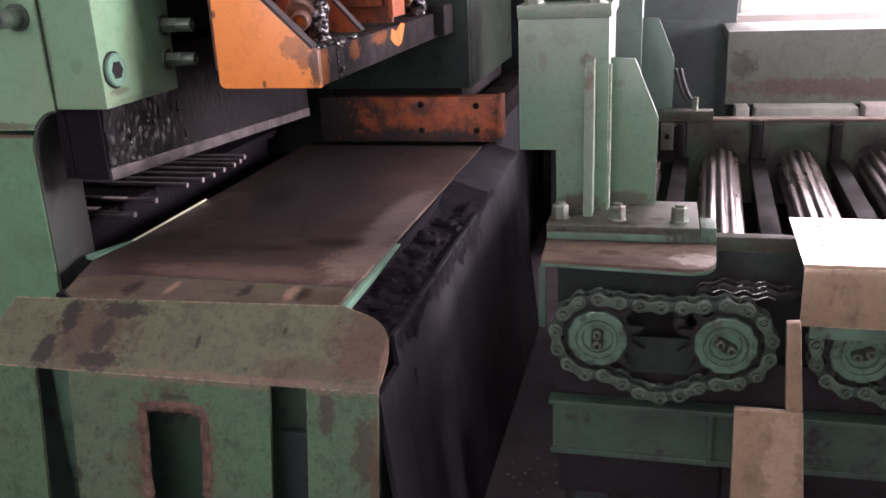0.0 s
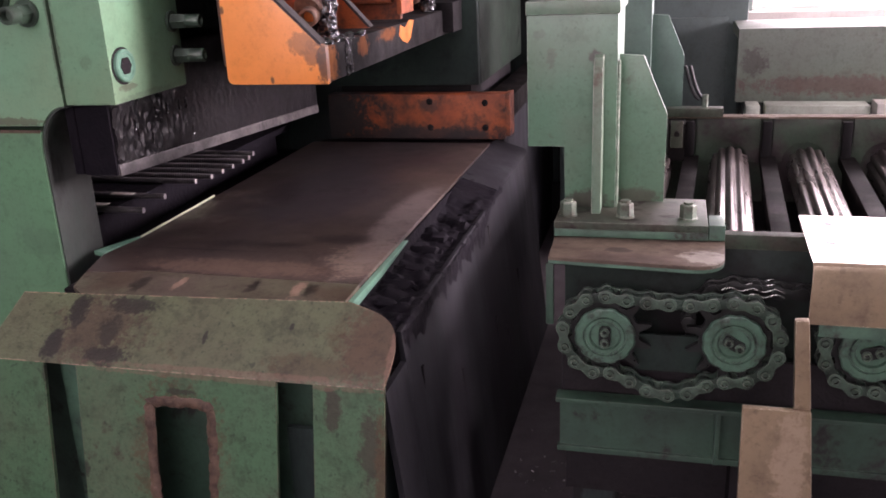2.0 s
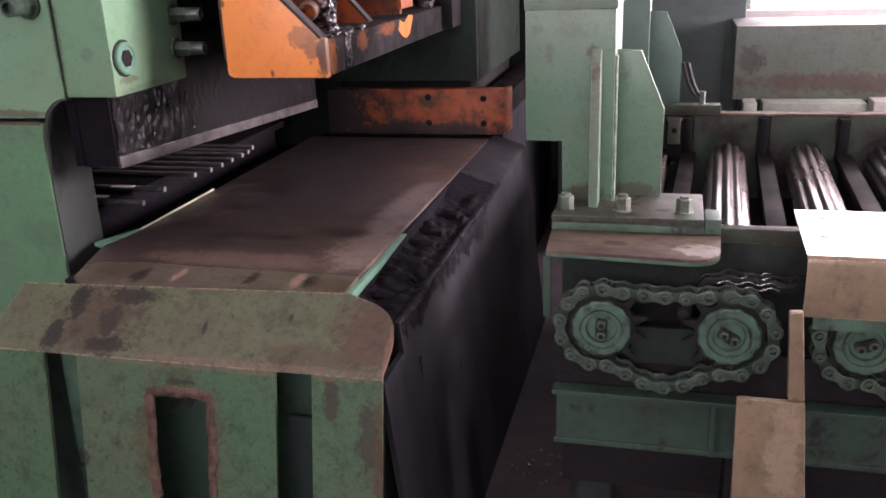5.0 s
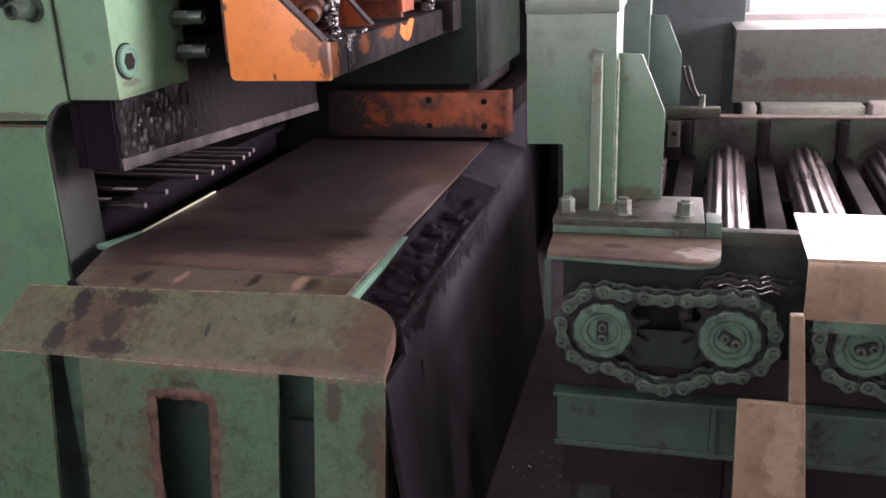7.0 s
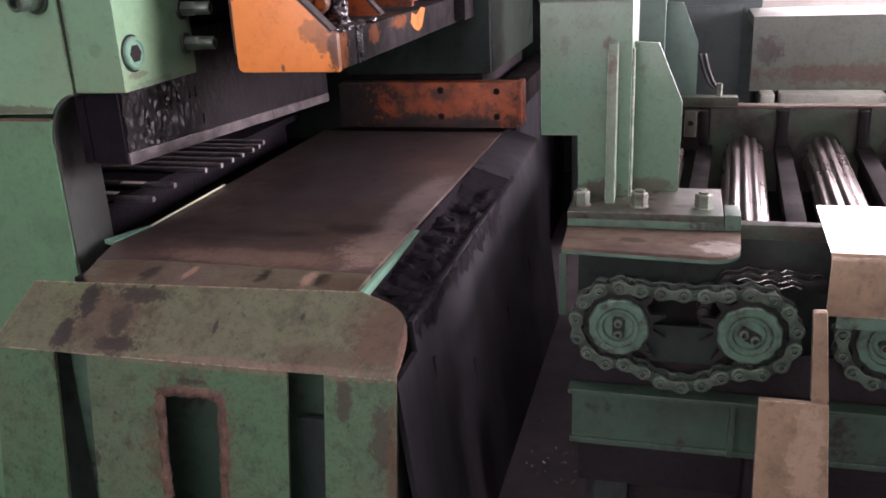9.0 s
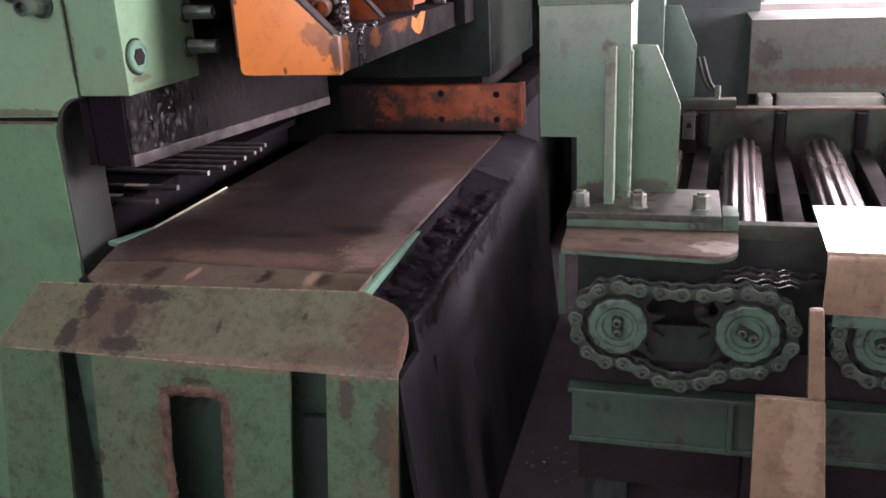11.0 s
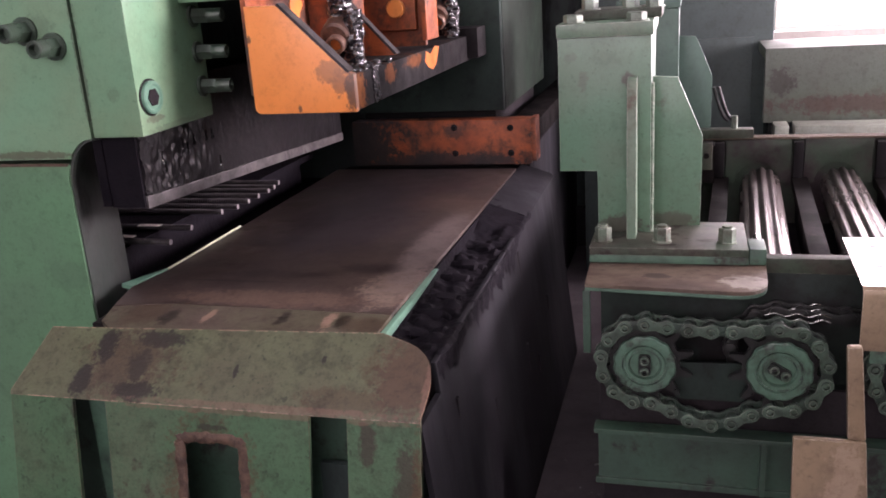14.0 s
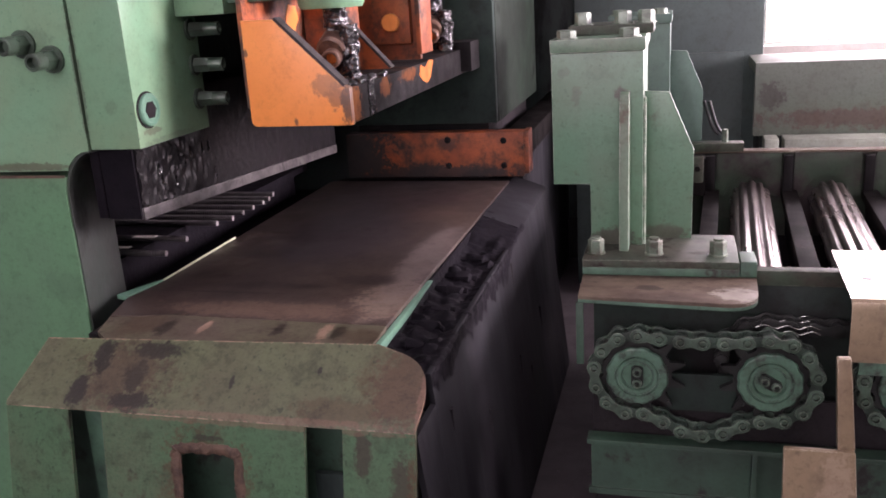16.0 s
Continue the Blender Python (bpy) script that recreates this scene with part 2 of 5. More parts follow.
DECK_FOLD = mat("brown_plate_with_old_green_paint", (0.165, 0.15, 0.10, 1), (0.14, 0.10, 0.08, 1), 0.9, 6.0, 0.5, wear=(0.10, 0.07, 0.058, 1), wear_at=0.60, wear_scale=7.0, bump=0.18, stains=(
    ((-1.27, -0.10, 0.87), (0.07, 0.08, 0.1), (0.115, 0.078, 0.052, 1), 0.9), ((-1.187, -0.11, 0.87), (0.024, 0.055, 0.1), (0.024, 0.016, 0.011, 1), 0.9), ((-0.876, -0.09, 0.87), (0.018, 0.04, 0.1), (0.024, 0.016, 0.011, 1), 0.9), ((-0.715, -0.10, 0.87), (0.022, 0.035, 0.1), (0.024, 0.016, 0.011, 1), 0.9), ((-1.08, -0.10, 0.87), (0.014, 0.05, 0.1), (0.60, 0.38, 0.28, 1), 0.5), ((-0.752, -0.10, 0.87), (0.017, 0.05, 0.1), (0.60, 0.38, 0.28, 1), 0.6), ((-0.65, -0.11, 0.87), (0.06, 0.05, 0.1), (0.115, 0.078, 0.052, 1), 0.8)), tone=0.5, edge=(0.13, 0.085, 0.06, 1), grime=0.9)
MINT = mat("mint_edge_paint", (0.19, 0.42, 0.30, 1), (0.15, 0.33, 0.24, 1), 0.5, 9.0, 0.4, tone=0.6, grime=0.3)
CREAM = mat("bare_bright_edge", (0.55, 0.58, 0.42, 1), (0.35, 0.38, 0.28, 1), 0.6, 14.0, 0.4, grime=0.2)
ORANGE = mat("orange_paint", (0.86, 0.285, 0.065, 1), (0.74, 0.225, 0.05, 1), 0.6, 4.0, 0.42, wear=(0.07, 0.04, 0.028, 1), wear_at=0.735, wear_scale=9.0, bump=0.06, grain=0.12, stains=(
    ((-0.750, 0.21, 1.40), (0.020, 0.1, 0.085), (0.05, 0.036, 0.03, 1), 0.85), ((-0.775, 0.21, 1.415), (0.035, 0.1, 0.04), (0.09, 0.05, 0.035, 1), 0.6), ((-0.80, 0.21, 1.44), (0.05, 0.1, 0.03), (0.28, 0.11, 0.04, 1), 0.7), ((-0.90, 0.21, 1.345), (0.006, 0.1, 0.012), (0.05, 0.036, 0.03, 1), 0.8), ((-1.026, 0.21, 1.53), (0.006, 0.1, 0.012), (0.05, 0.036, 0.03, 1), 0.8)), edge=(0.20, 0.09, 0.04, 1), tone=0.92, grime=0.25)
ORANGE_DIRTY = mat("orange_paint_sooty", (0.54, 0.12, 0.026, 1), (0.22, 0.05, 0.02, 1), 0.9, 8.0, 0.5, wear=(0.035, 0.026, 0.023, 1), wear_at=0.535, wear_scale=7.0, bump=0.14, soft=0.12, tone=0.72, stains=(((-1.27, 1.62, 0.99), (0.17, 0.2, 0.16), (0.020, 0.017, 0.018, 1), 0.97), ((-0.93, 1.62, 0.900), (0.45, 0.2, 0.042), (0.026, 0.021, 0.021, 1), 0.92), ((-0.86, 1.62, 1.03), (0.05, 0.2, 0.03), (0.05, 0.03, 0.025, 1), 0.7)))
SOOT = mat("sooty_steel", (0.055, 0.05, 0.054, 1), (0.022, 0.02, 0.022, 1), 0.9, 8.0, 0.7, wear=(0.42, 0.13, 0.035, 1), wear_at=0.70, wear_scale=6.0, bump=0.2, stains=(
    ((-0.744, 0.25, 1.375), (0.1, 0.045, 0.06), (0.60, 0.20, 0.05, 1), 0.9), ((-0.744, 0.50, 1.40), (0.1, 0.05, 0.03), (0.5, 0.16, 0.04, 1), 0.8), ((-0.744, 0.74, 1.41), (0.1, 0.09, 0.022), (0.5, 0.16, 0.04, 1), 0.7)), tone=0.30, spec=0.08, grime=0.8)
# Darker copy of the orange paint, for where less light should fall.
ORANGE_DIMMED = mat("orange_paint_dimmed", (0.48, 0.145, 0.035, 1), (0.36, 0.10, 0.028, 1), 0.7, 14.0, 0.55, spec=0.2, wear=(0.05, 0.03, 0.024, 1), wear_at=0.66, wear_scale=22.0, grime=0.6)
EDGE_GREY = mat("bare_grey_plate_edge", (0.045, 0.040, 0.040, 1), (0.026, 0.022, 0.022, 1), 0.8, 18.0, 0.6, spec=0.2, wear=(0.02, 0.018, 0.018, 1), wear_at=0.66, wear_scale=14.0, grime=0.6)
BLADE = mat("black_greasy_steel", (0.024, 0.022, 0.025, 1), (0.010, 0.009, 0.010, 1), 0.8, 14.0, 0.36, wear=(0.05, 0.046, 0.047, 1), wear_at=0.6, wear_scale=18.0, wear_rough=0.34, spec=0.25, bump=0.35, fine=60, tone=0.48, grime=0.3)
BLADE_EDGE = mat("ground_blade_steel", (0.10, 0.092, 0.092, 1), (0.028, 0.025, 0.026, 1), 0.95, 16.0, 0.45, metal=0.2, bump=0.15, wear=(0.03, 0.026, 0.028, 1), wear_at=0.62, wear_scale=20.0, grime=0.8)
GREASE = mat("black_wet_grease", (0.018, 0.016, 0.018, 1), (0.03, 0.028, 0.03, 1), 0.5, 30.0, 0.12, bump=0.8, fine=90, spec=0.9, grime=0.1)
# Oil dirt, also dark fill for shaded bays and bores, lifted for haze.
BLACK = mat("black_dirt_and_dark_fill", (0.016, 0.014, 0.016, 1), (0.026, 0.022, 0.024, 1), 0.8, 8.0, 0.7, bump=0.4, spec=0.12, tone=0.95)
STEEL = mat("rolled_bright_steel", (0.20, 0.17, 0.16, 1), (0.030, 0.023, 0.023, 1), 0.95, 7.0, 0.30, metal=0.75, bump=0.05, stretch=(1, 0.15, 1), wear=(0.05, 0.04, 0.04, 1), wear_at=0.67, wear_scale=14.0, grime=0.6)
STEEL_RUSTY = mat("brown_worn_steel", (0.135, 0.10, 0.075, 1), (0.065, 0.045, 0.038, 1), 0.95, 9.0, 0.66, metal=0.0, specks=0.5, wear=(0.36, 0.33, 0.29, 1), wear_at=0.63, wear_scale=7.0, bump=0.2, stretch=(0.6, 1, 1), stains=(((0.02, 0.09, 0.94), (0.03, 0.02, 0.1), (0.03, 0.022, 0.02, 1), 0.8), ((0.23, 0.06, 0.94), (0.06, 0.05, 0.1), (0.40, 0.37, 0.33, 1), 0.5)), spec=0.25, tone=1.05, grime=0.6)
# Guard's top made paler and shinier to carry the window's glare.
GUARD_TOP = mat("sheet_steel_lightened_for_glare", (0.46, 0.42, 0.38, 1), (0.36, 0.32, 0.285, 1), 0.6, 5.0, 0.27, metal=0.7, bump=0.05, grime=0.1)
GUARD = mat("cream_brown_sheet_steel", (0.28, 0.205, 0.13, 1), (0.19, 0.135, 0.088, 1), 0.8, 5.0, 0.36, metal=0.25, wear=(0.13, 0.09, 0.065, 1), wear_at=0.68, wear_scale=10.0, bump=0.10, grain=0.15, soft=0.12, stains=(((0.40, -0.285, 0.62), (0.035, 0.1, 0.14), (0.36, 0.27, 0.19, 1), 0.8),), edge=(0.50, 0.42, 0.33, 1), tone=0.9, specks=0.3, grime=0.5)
BASE_BROWN = mat("brown_green_oily_plate", (0.115, 0.105, 0.085, 1), (0.085, 0.13, 0.095, 1), 0.9, 7.0, 0.45, wear=(0.05, 0.035, 0.034, 1), wear_at=0.60, wear_scale=9.0, bump=0.15, edge=(0.17, 0.19, 0.15, 1), spec=0.2, tone=0.52, grime=0.9)
# Side and front of the one housing get separate dark greens.
HOUSE = mat("housing_side_dark_green", (0.085, 0.135, 0.10, 1), (0.055, 0.075, 0.06, 1), 0.8, 3.0, 0.5, wear=(0.03, 0.026, 0.028, 1), wear_at=0.62, wear_scale=4.0, bump=0.1, spec=0.2, tone=0.22)
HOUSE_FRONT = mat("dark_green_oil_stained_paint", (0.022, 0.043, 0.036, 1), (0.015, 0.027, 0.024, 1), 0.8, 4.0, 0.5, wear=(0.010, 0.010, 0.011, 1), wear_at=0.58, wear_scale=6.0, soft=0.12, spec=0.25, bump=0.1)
# Blue-grey puts the distant haze into the cabinet's colour.
BLUE_GREY = mat("hazy_blue_grey", (0.06, 0.09, 0.085, 1), (0.045, 0.06, 0.06, 1), 0.7, 2.0, 0.6, bump=0.08, tone=0.8)
FAR_DIRTY = mat("brown_green_oily_paint", (0.05, 0.078, 0.055, 1), (0.05, 0.034, 0.036, 1), 0.9, 6.0, 0.45, wear=(0.035, 0.026, 0.028, 1), wear_at=0.58, wear_scale=6.0, bump=0.15, spec=0.25, tone=0.85)
NUT = mat("oily_green_nut_steel", (0.15, 0.21, 0.16, 1), (0.09, 0.075, 0.055, 1), 0.9, 34.0, 0.4, metal=0.15, bump=0.12, tone=0.75, edge=(0.26, 0.27, 0.22, 1), grime=0.8)
BOLT = mat("green_grey_bolt_steel", (0.24, 0.31, 0.25, 1), (0.13, 0.15, 0.12, 1), 0.8, 30.0, 0.4, metal=0.2, bump=0.1, tone=0.75, grime=0.8)
COPPER = mat("brown_bare_pin_steel", (0.19, 0.11, 0.08, 1), (0.07, 0.04, 0.032, 1), 0.9, 24.0, 0.42, metal=0.2, wear=(0.015, 0.013, 0.014, 1), wear_at=0.63, wear_scale=22.0, wear_rough=0.2, grime=0.6)
CHAIN = mat("oily_green_chain_steel", (0.115, 0.19, 0.14, 1), (0.045, 0.062, 0.05, 1), 0.9, 26.0, 0.33, metal=0.2, bump=0.12, tone=0.64, edge=(0.20, 0.24, 0.19, 1), grime=1.0)
# Inner links toned darker to set them apart from the outer ones.
CHAIN_IN = mat("darker_inner_link_steel", (0.045, 0.08, 0.06, 1), (0.02, 0.026, 0.022, 1), 0.9, 26.0, 0.33, metal=0.2, bump=0.12, tone=0.7)
CHANNEL = mat("dark_green_channel_paint", (0.055, 0.125, 0.085, 1), (0.03, 0.06, 0.045, 1), 0.9, 5.0, 0.5, wear=(0.03, 0.024, 0.024, 1), wear_at=0.60, wear_scale=7.0, bump=0.12, tone=0.56, edge=(0.08, 0.11, 0.085, 1))
# Colour carries the shade under the ledge and behind the chains.
CHAIN_BACK = mat("green_plate_darkened_under_ledge", (0.015, 0.027, 0.022, 1), (0.009, 0.011, 0.011, 1), 0.9, 9.0, 0.5, wear=(0.010, 0.009, 0.010, 1), wear_at=0.58, wear_scale=9.0, soft=0.1, bump=0.12, spec=0.25)
RAIL_PAINT = mat("oily_olive_rail_paint", (0.042, 0.060, 0.042, 1), (0.045, 0.033, 0.028, 1), 0.9, 10.0, 0.5, bump=0.12, spec=0.2, edge=(0.20, 0.20, 0.17, 1), grime=0.8)
# Pale metal for the drawn glints on the rear chain.
CHAIN_BRIGHT = mat("chain_glint_steel", (0.55, 0.55, 0.52, 1), (0.25, 0.25, 0.24, 1), 0.6, 30.0, 0.22, metal=0.9, grime=0.2)
PIN = mat("dark_chain_pin", (0.016, 0.018, 0.017, 1), (0.010, 0.010, 0.010, 1), 0.8, 40.0, 0.35, metal=0.3)
REBAR = mat("dark_ribbed_bar_steel", (0.085, 0.076, 0.082, 1), (0.04, 0.036, 0.038, 1), 0.8, 20.0, 0.45, metal=0.2)
REBAR_END = mat("sheared_bar_end", (0.28, 0.26, 0.26, 1), None, 0.4, 60.0, 0.4, metal=0.3)
# Purple cast in the concrete's colour paints haze too.
CONCRETE = mat("oily_concrete_floor", (0.080, 0.068, 0.074, 1), (0.036, 0.029, 0.034, 1), 0.9, 2.5, 0.55, wear=(0.13, 0.12, 0.115, 1), wear_at=0.66, wear_scale=6.0, bump=0.35, tone=0.85)
# Wall and roof tones raised to bounce more fill into the dark parts.
WALL = mat("grey_green_hall_wall", (0.10, 0.125, 0.115, 1), (0.06, 0.075, 0.072, 1), 0.7, 1.2, 0.8, bump=0.2, tone=1.9, grime=0.1)
CEIL = mat("hall_roof_lightened_for_bounce", (0.10, 0.10, 0.10, 1), None, 0.5, 1.0, 0.8, tone=1.8, grime=0)
# Stand green darkened and blued for the shade and haze at the back.
FAR_STAND = mat("shaded_hazy_stand_green", (0.065, 0.125, 0.10, 1), (0.055, 0.09, 0.075, 1), 0.7, 4.0, 0.5, bump=0.08, grime=0.3)
FAR_GREEN = mat("grey_green_dusty_paint", (0.135, 0.165, 0.135, 1), (0.125, 0.135, 0.112, 1), 0.8, 3.0, 0.5, wear=(0.10, 0.075, 0.06, 1), wear_at=0.67, wear_scale=4.0, bump=0.08, soft=0.1, stains=(((0.50, 2.35, 1.10), (0.06, 0.2, 0.07), (0.06, 0.05, 0.045, 1), 0.7), ((1.2, 2.35, 0.99), (0.9, 0.2, 0.05), (0.11, 0.06, 0.05, 1), 0.7)))
WHITE = mat("pale_sill_paint", (0.62, 0.58, 0.54, 1), (0.45, 0.41, 0.38, 1), 0.6, 5.0, 0.5, grime=0.2)
RUBBER = mat("black_hose_rubber", (0.015, 0.015, 0.016, 1), None, 0.4, 20.0, 0.5)
SWARF = mat("grey_scrap_steel", (0.26, 0.25, 0.25, 1), (0.12, 0.11, 0.11, 1), 0.7, 30.0, 0.35, metal=0.6, tone=0.6)


THROAT = mat("dark_rubbed_green_steel", (0.045, 0.05, 0.045, 1), (0.03, 0.05, 0.04, 1), 0.8, 6.0, 0.45, wear=(0.02, 0.018, 0.019, 1), wear_at=0.6, wear_scale=4.0, stretch=(1, 1, 0.4), bump=0.1, tone=0.85)


STUD = mat("oily_green_grey_stud", (0.075, 0.125, 0.09, 1), (0.035, 0.045, 0.036, 1), 0.9, 18.0, 0.35, metal=0.2, bump=0.15, tone=0.7)


def glow(name, colour, strength):
    m = bpy.data.materials.new(name)
    m.use_nodes = True
    b = m.node_tree.nodes["Principled BSDF"]
    b.inputs["Base Color"].default_value = (0.8, 0.8, 0.8, 1)
    b.inputs["Emission Color"].default_value = colour
    b.inputs["Emission Strength"].default_value = strength
    return m


DAY = glow("bright_overcast_daylight", (1.0, 0.97, 0.95, 1), 3.0)


# ---- mesh tools ----
def box(bm, x0, x1, y0, y1, z0, z1, bevel=0.0):
    v = [bm.verts.new((x, y, z)) for x in (x0, x1) for y in (y0, y1) for z in (z0, z1)]
    f = [bm.faces.new([v[i] for i in q]) for q in ((0, 1, 3, 2), (4, 6, 7, 5), (0, 4, 5, 1), (2, 3, 7, 6), (0, 2, 6, 4), (1, 5, 7, 3))]
    if bevel:
        bmesh.ops.bevel(bm, geom=list({e for q in f for e in q.edges}), offset=bevel, segments=2, affect="EDGES", profile=0.6)


def prism(bm, poly, axis, a, b, bevel=0.0):
    """A flat outline pushed along an axis. poly: (x, z) for y, (y, z) for x, (x, y) for z."""
    def at(p, d):
        return {"y": (p[0], d, p[1]), "x": (d, p[0], p[1]), "z": (p[0], p[1], d)}[axis]
    lo, hi = [bm.verts.new(at(p, a)) for p in poly], [bm.verts.new(at(p, b)) for p in poly]
    f = [bm.faces.new(lo), bm.faces.new(hi[::-1])]
    n = len(poly)
    f += [bm.faces.new((lo[i], hi[i], hi[(i + 1) % n], lo[(i + 1) % n])) for i in range(n)]
    bmesh.ops.recalc_face_normals(bm, faces=f)
    if bevel:
        bmesh.ops.bevel(bm, geom=list({e for q in f for e in q.edges}), offset=bevel, segments=2, affect="EDGES", profile=0.6)


def rod(bm, p, q, r, seg=16, r2=None, spin=0.0):
    """A closed round bar from p to q."""
    p, q = Vector(p), Vector(q)
    turn = (q - p).to_track_quat("Z", "Y").to_matrix()
    r2 = r if r2 is None else r2
    rings = []
    for c, rr in ((p, r), (q, r2)):
        rings.append([bm.verts.new(c + turn @ Vector((rr * math.cos(spin + 2 * math.pi * i / seg), rr * math.sin(spin + 2 * math.pi * i / seg), 0))) for i in range(seg)])
    lo, hi = rings
    bm.faces.new(lo[::-1]); bm.faces.new(hi)
    for i in range(seg):
        bm.faces.new((lo[i], lo[(i + 1) % seg], hi[(i + 1) % seg], hi[i]))


def lathe(bm, p, q, profile, seg=24):
    """A turned body: profile of (distance along p to q, radius)."""
    p, q = Vector(p), Vector(q)
    d = (q - p).normalized()
    turn = d.to_track_quat("Z", "Y").to_matrix()
    rings = [[bm.verts.new(p + d * s + turn @ Vector((r * math.cos(2 * math.pi * i / seg), r * math.sin(2 * math.pi * i / seg), 0))) for i in range(seg)] for s, r in profile]
    for a, b in zip(rings, rings[1:]):
        for i in range(seg):
            bm.faces.new((a[i], a[(i + 1) % seg], b[(i + 1) % seg], b[i]))
    bm.faces.new(rings[0][::-1]); bm.faces.new(rings[-1])


def tube(bm, points, r, seg=8):
    """A bent round bar through points."""
    pts = [Vector(p) for p in points]
    rings = []
    for i, p in enumerate(pts):
        d = (pts[min(i + 1, len(pts) - 1)] - pts[max(i - 1, 0)]).normalized()
        turn = d.to_track_quat("Z", "Y").to_matrix()
        rings.append([bm.verts.new(p + turn @ Vector((r * math.cos(2 * math.pi * k / seg), r * math.sin(2 * math.pi * k / seg), 0))) for k in range(seg)])
    for a, b in zip(rings, rings[1:]):
        for i in range(seg):
            bm.faces.new((a[i], a[(i + 1) % seg], b[(i + 1) % seg], b[i]))
    bm.faces.new(rings[0][::-1]); bm.faces.new(rings[-1])


BASE = {}


def thing(name, at, label, category, group="", kind=""):
    ob = new(name)
    ob.empty_display_size = 0.05
    ob.location = at
    BASE[ob.name] = Vector(at)
    return tagged(ob, label, category, group, kind)


def mesh_of(name, bm, material, at=(0, 0, 0), smooth=True):
    me = bpy.data.meshes.new(name)
    bmesh.ops.recalc_face_normals(bm, faces=bm.faces[:])
    bm.transform(Matrix.Translation(-Vector(at)))
    bm.to_mesh(me)
    bm.free()
    me.materials.append(material)
    if smooth:
        me.shade_smooth()
        me.set_sharp_from_angle(angle=radians(35))
    return me


def part(name, bm, material, parent, label=""):
    """One mesh object under a thing or a part; its numbers are world metres."""
    base = BASE[parent.name]
    ob = new(name, mesh_of(name, bm, material, base))
    ob.parent = parent
    BASE[ob.name] = base
    return tagged(ob, label) if label else ob


def setting(name, bm, material, label, category):
    ob = new(name, mesh_of(name, bm, material))
    BASE[ob.name] = Vector((0, 0, 0))
    return tagged(ob, label, category, kind="structure")


def B(*a, bevel=0.0):
    bm = bmesh.new()
    box(bm, *a, bevel=bevel)
    return bm


def P(poly, axis, a, b, bevel=0.0):
    bm = bmesh.new()
    prism(bm, poly, axis, a, b, bevel)
    return bm


def R(p, q, r, seg=16, r2=None):
    bm = bmesh.new()
    rod(bm, p, q, r, seg, r2)
    return bm


def hexbolt(bm, p, way, r, h, washer=True):
    """A hexagon head standing on p along way."""
    p, way = Vector(p), Vector(way).normalized()
    if washer:
        rod(bm, p, p + way * 0.003, r * 1.25, 16)
    lathe(bm, p + way * 0.003, p + way, [(0, r), (h * 0.85, r), (h, r * 0.86)], 6)


def rounded(poly, corner, r, n=6):
    """The outline with its corner of that index rounded."""
    a, b, c = Vector(poly[corner - 1]), Vector(poly[corner]), Vector(poly[(corner + 1) % len(poly)])
    u, v = (a - b).normalized(), (c - b).normalized()
    p, q = b + u * r, b + v * r
    arc = [tuple(p * (1 - t) ** 2 + b * 2 * t * (1 - t) + q * t ** 2) for t in [i / n for i in range(n + 1)]]
    return list(poly[:corner]) + arc + list(poly[corner + 1:])


# ---- the hall ----
setting("floor", B(-7, 8, -7, 5, -0.15, 0.0), CONCRETE, "dark oil-stained concrete floor of the hall", "floor")
bm = bmesh.new()
for q in ((-7, 8, -7, -3.8), (-7, 8, -1.4, 5), (-7, -3.6, -3.8, -1.4), (2.4, 8, -3.8, -1.4)):
    box(bm, *q, 6.0, 6.15)
bmesh.ops.remove_doubles(bm, verts=bm.verts[:], dist=0.0001)
setting("ceiling", bm, CEIL, "unseen sheet roof of the hall with a skylight opening, toned to bounce light", "ceiling")


WZ = 1.188


def holed_wall(name, axis, at, thick, lo, hi, holes, label):
    """A wall across x (axis y) or across y (axis x), with window openings (a0, a1, z0, z1)."""
    bm = bmesh.new()
    edges = sorted({lo, hi, *[h[0] for h in holes], *[h[1] for h in holes]})
    for a, b in zip(edges, edges[1:]):
        cut = [h for h in holes if h[0] <= a and b <= h[1]]
        for z0, z1 in ([(0, cut[0][2]), (cut[0][3], 6.0)] if cut else [(0, 6.0)]):
            box(bm, *((a, b, at, at + thick, z0, z1) if axis == "y" else (at, at + thick, a, b, z0, z1)))
    bmesh.ops.remove_doubles(bm, verts=bm.verts[:], dist=0.0001)
    return setting(name, bm, WALL, label, "wall")


holed_wall("wall_north", "y", 4.2, 0.25, -7, 8, [(0.62, 6.2, WZ, 3.4)], "grey-green hall wall with a long bright window")
holed_wall("wall_south", "y", -6.25, 0.25, -7, 8, [(-4, 2, 2.1, 4.3)], "grey-green hall wall with a high window")
holed_wall("wall_east", "x", 7.0, 0.25, -7, 5, [(0.4, 2.6, 1.5, 3.7)], "grey-green hall wall with a wide window")
holed_wall("wall_west", "x", -6.25, 0.25, -7, 5, [], "grey-green plain hall wall")


def window(name, axis, at, a0, a1, z0, z1, n):
    """A steel-framed window with panes and a bright sky behind."""
    def bb(p0, p1, d0, d1, q0, q1):
        return B(p0, p1, d0, d1, q0, q1) if axis == "y" else B(d0, d1, p0, p1, q0, q1)
    w = tagged(new(name), "steel-framed hall window bright with daylight", "window", kind="structure")
    BASE[w.name] = Vector((0, 0, 0))
    for i in range(n + 1):
        x = a0 + (a1 - a0) * i / n
        part("mullion", bb(x - 0.02, x + 0.02, at, at + 0.05, z0, z1), WHITE, w)
    for z in (z0, z1):
        part("window_frame", bb(a0, a1, at - 0.004, at + 0.054, z - 0.02, z + 0.02), WHITE, w)


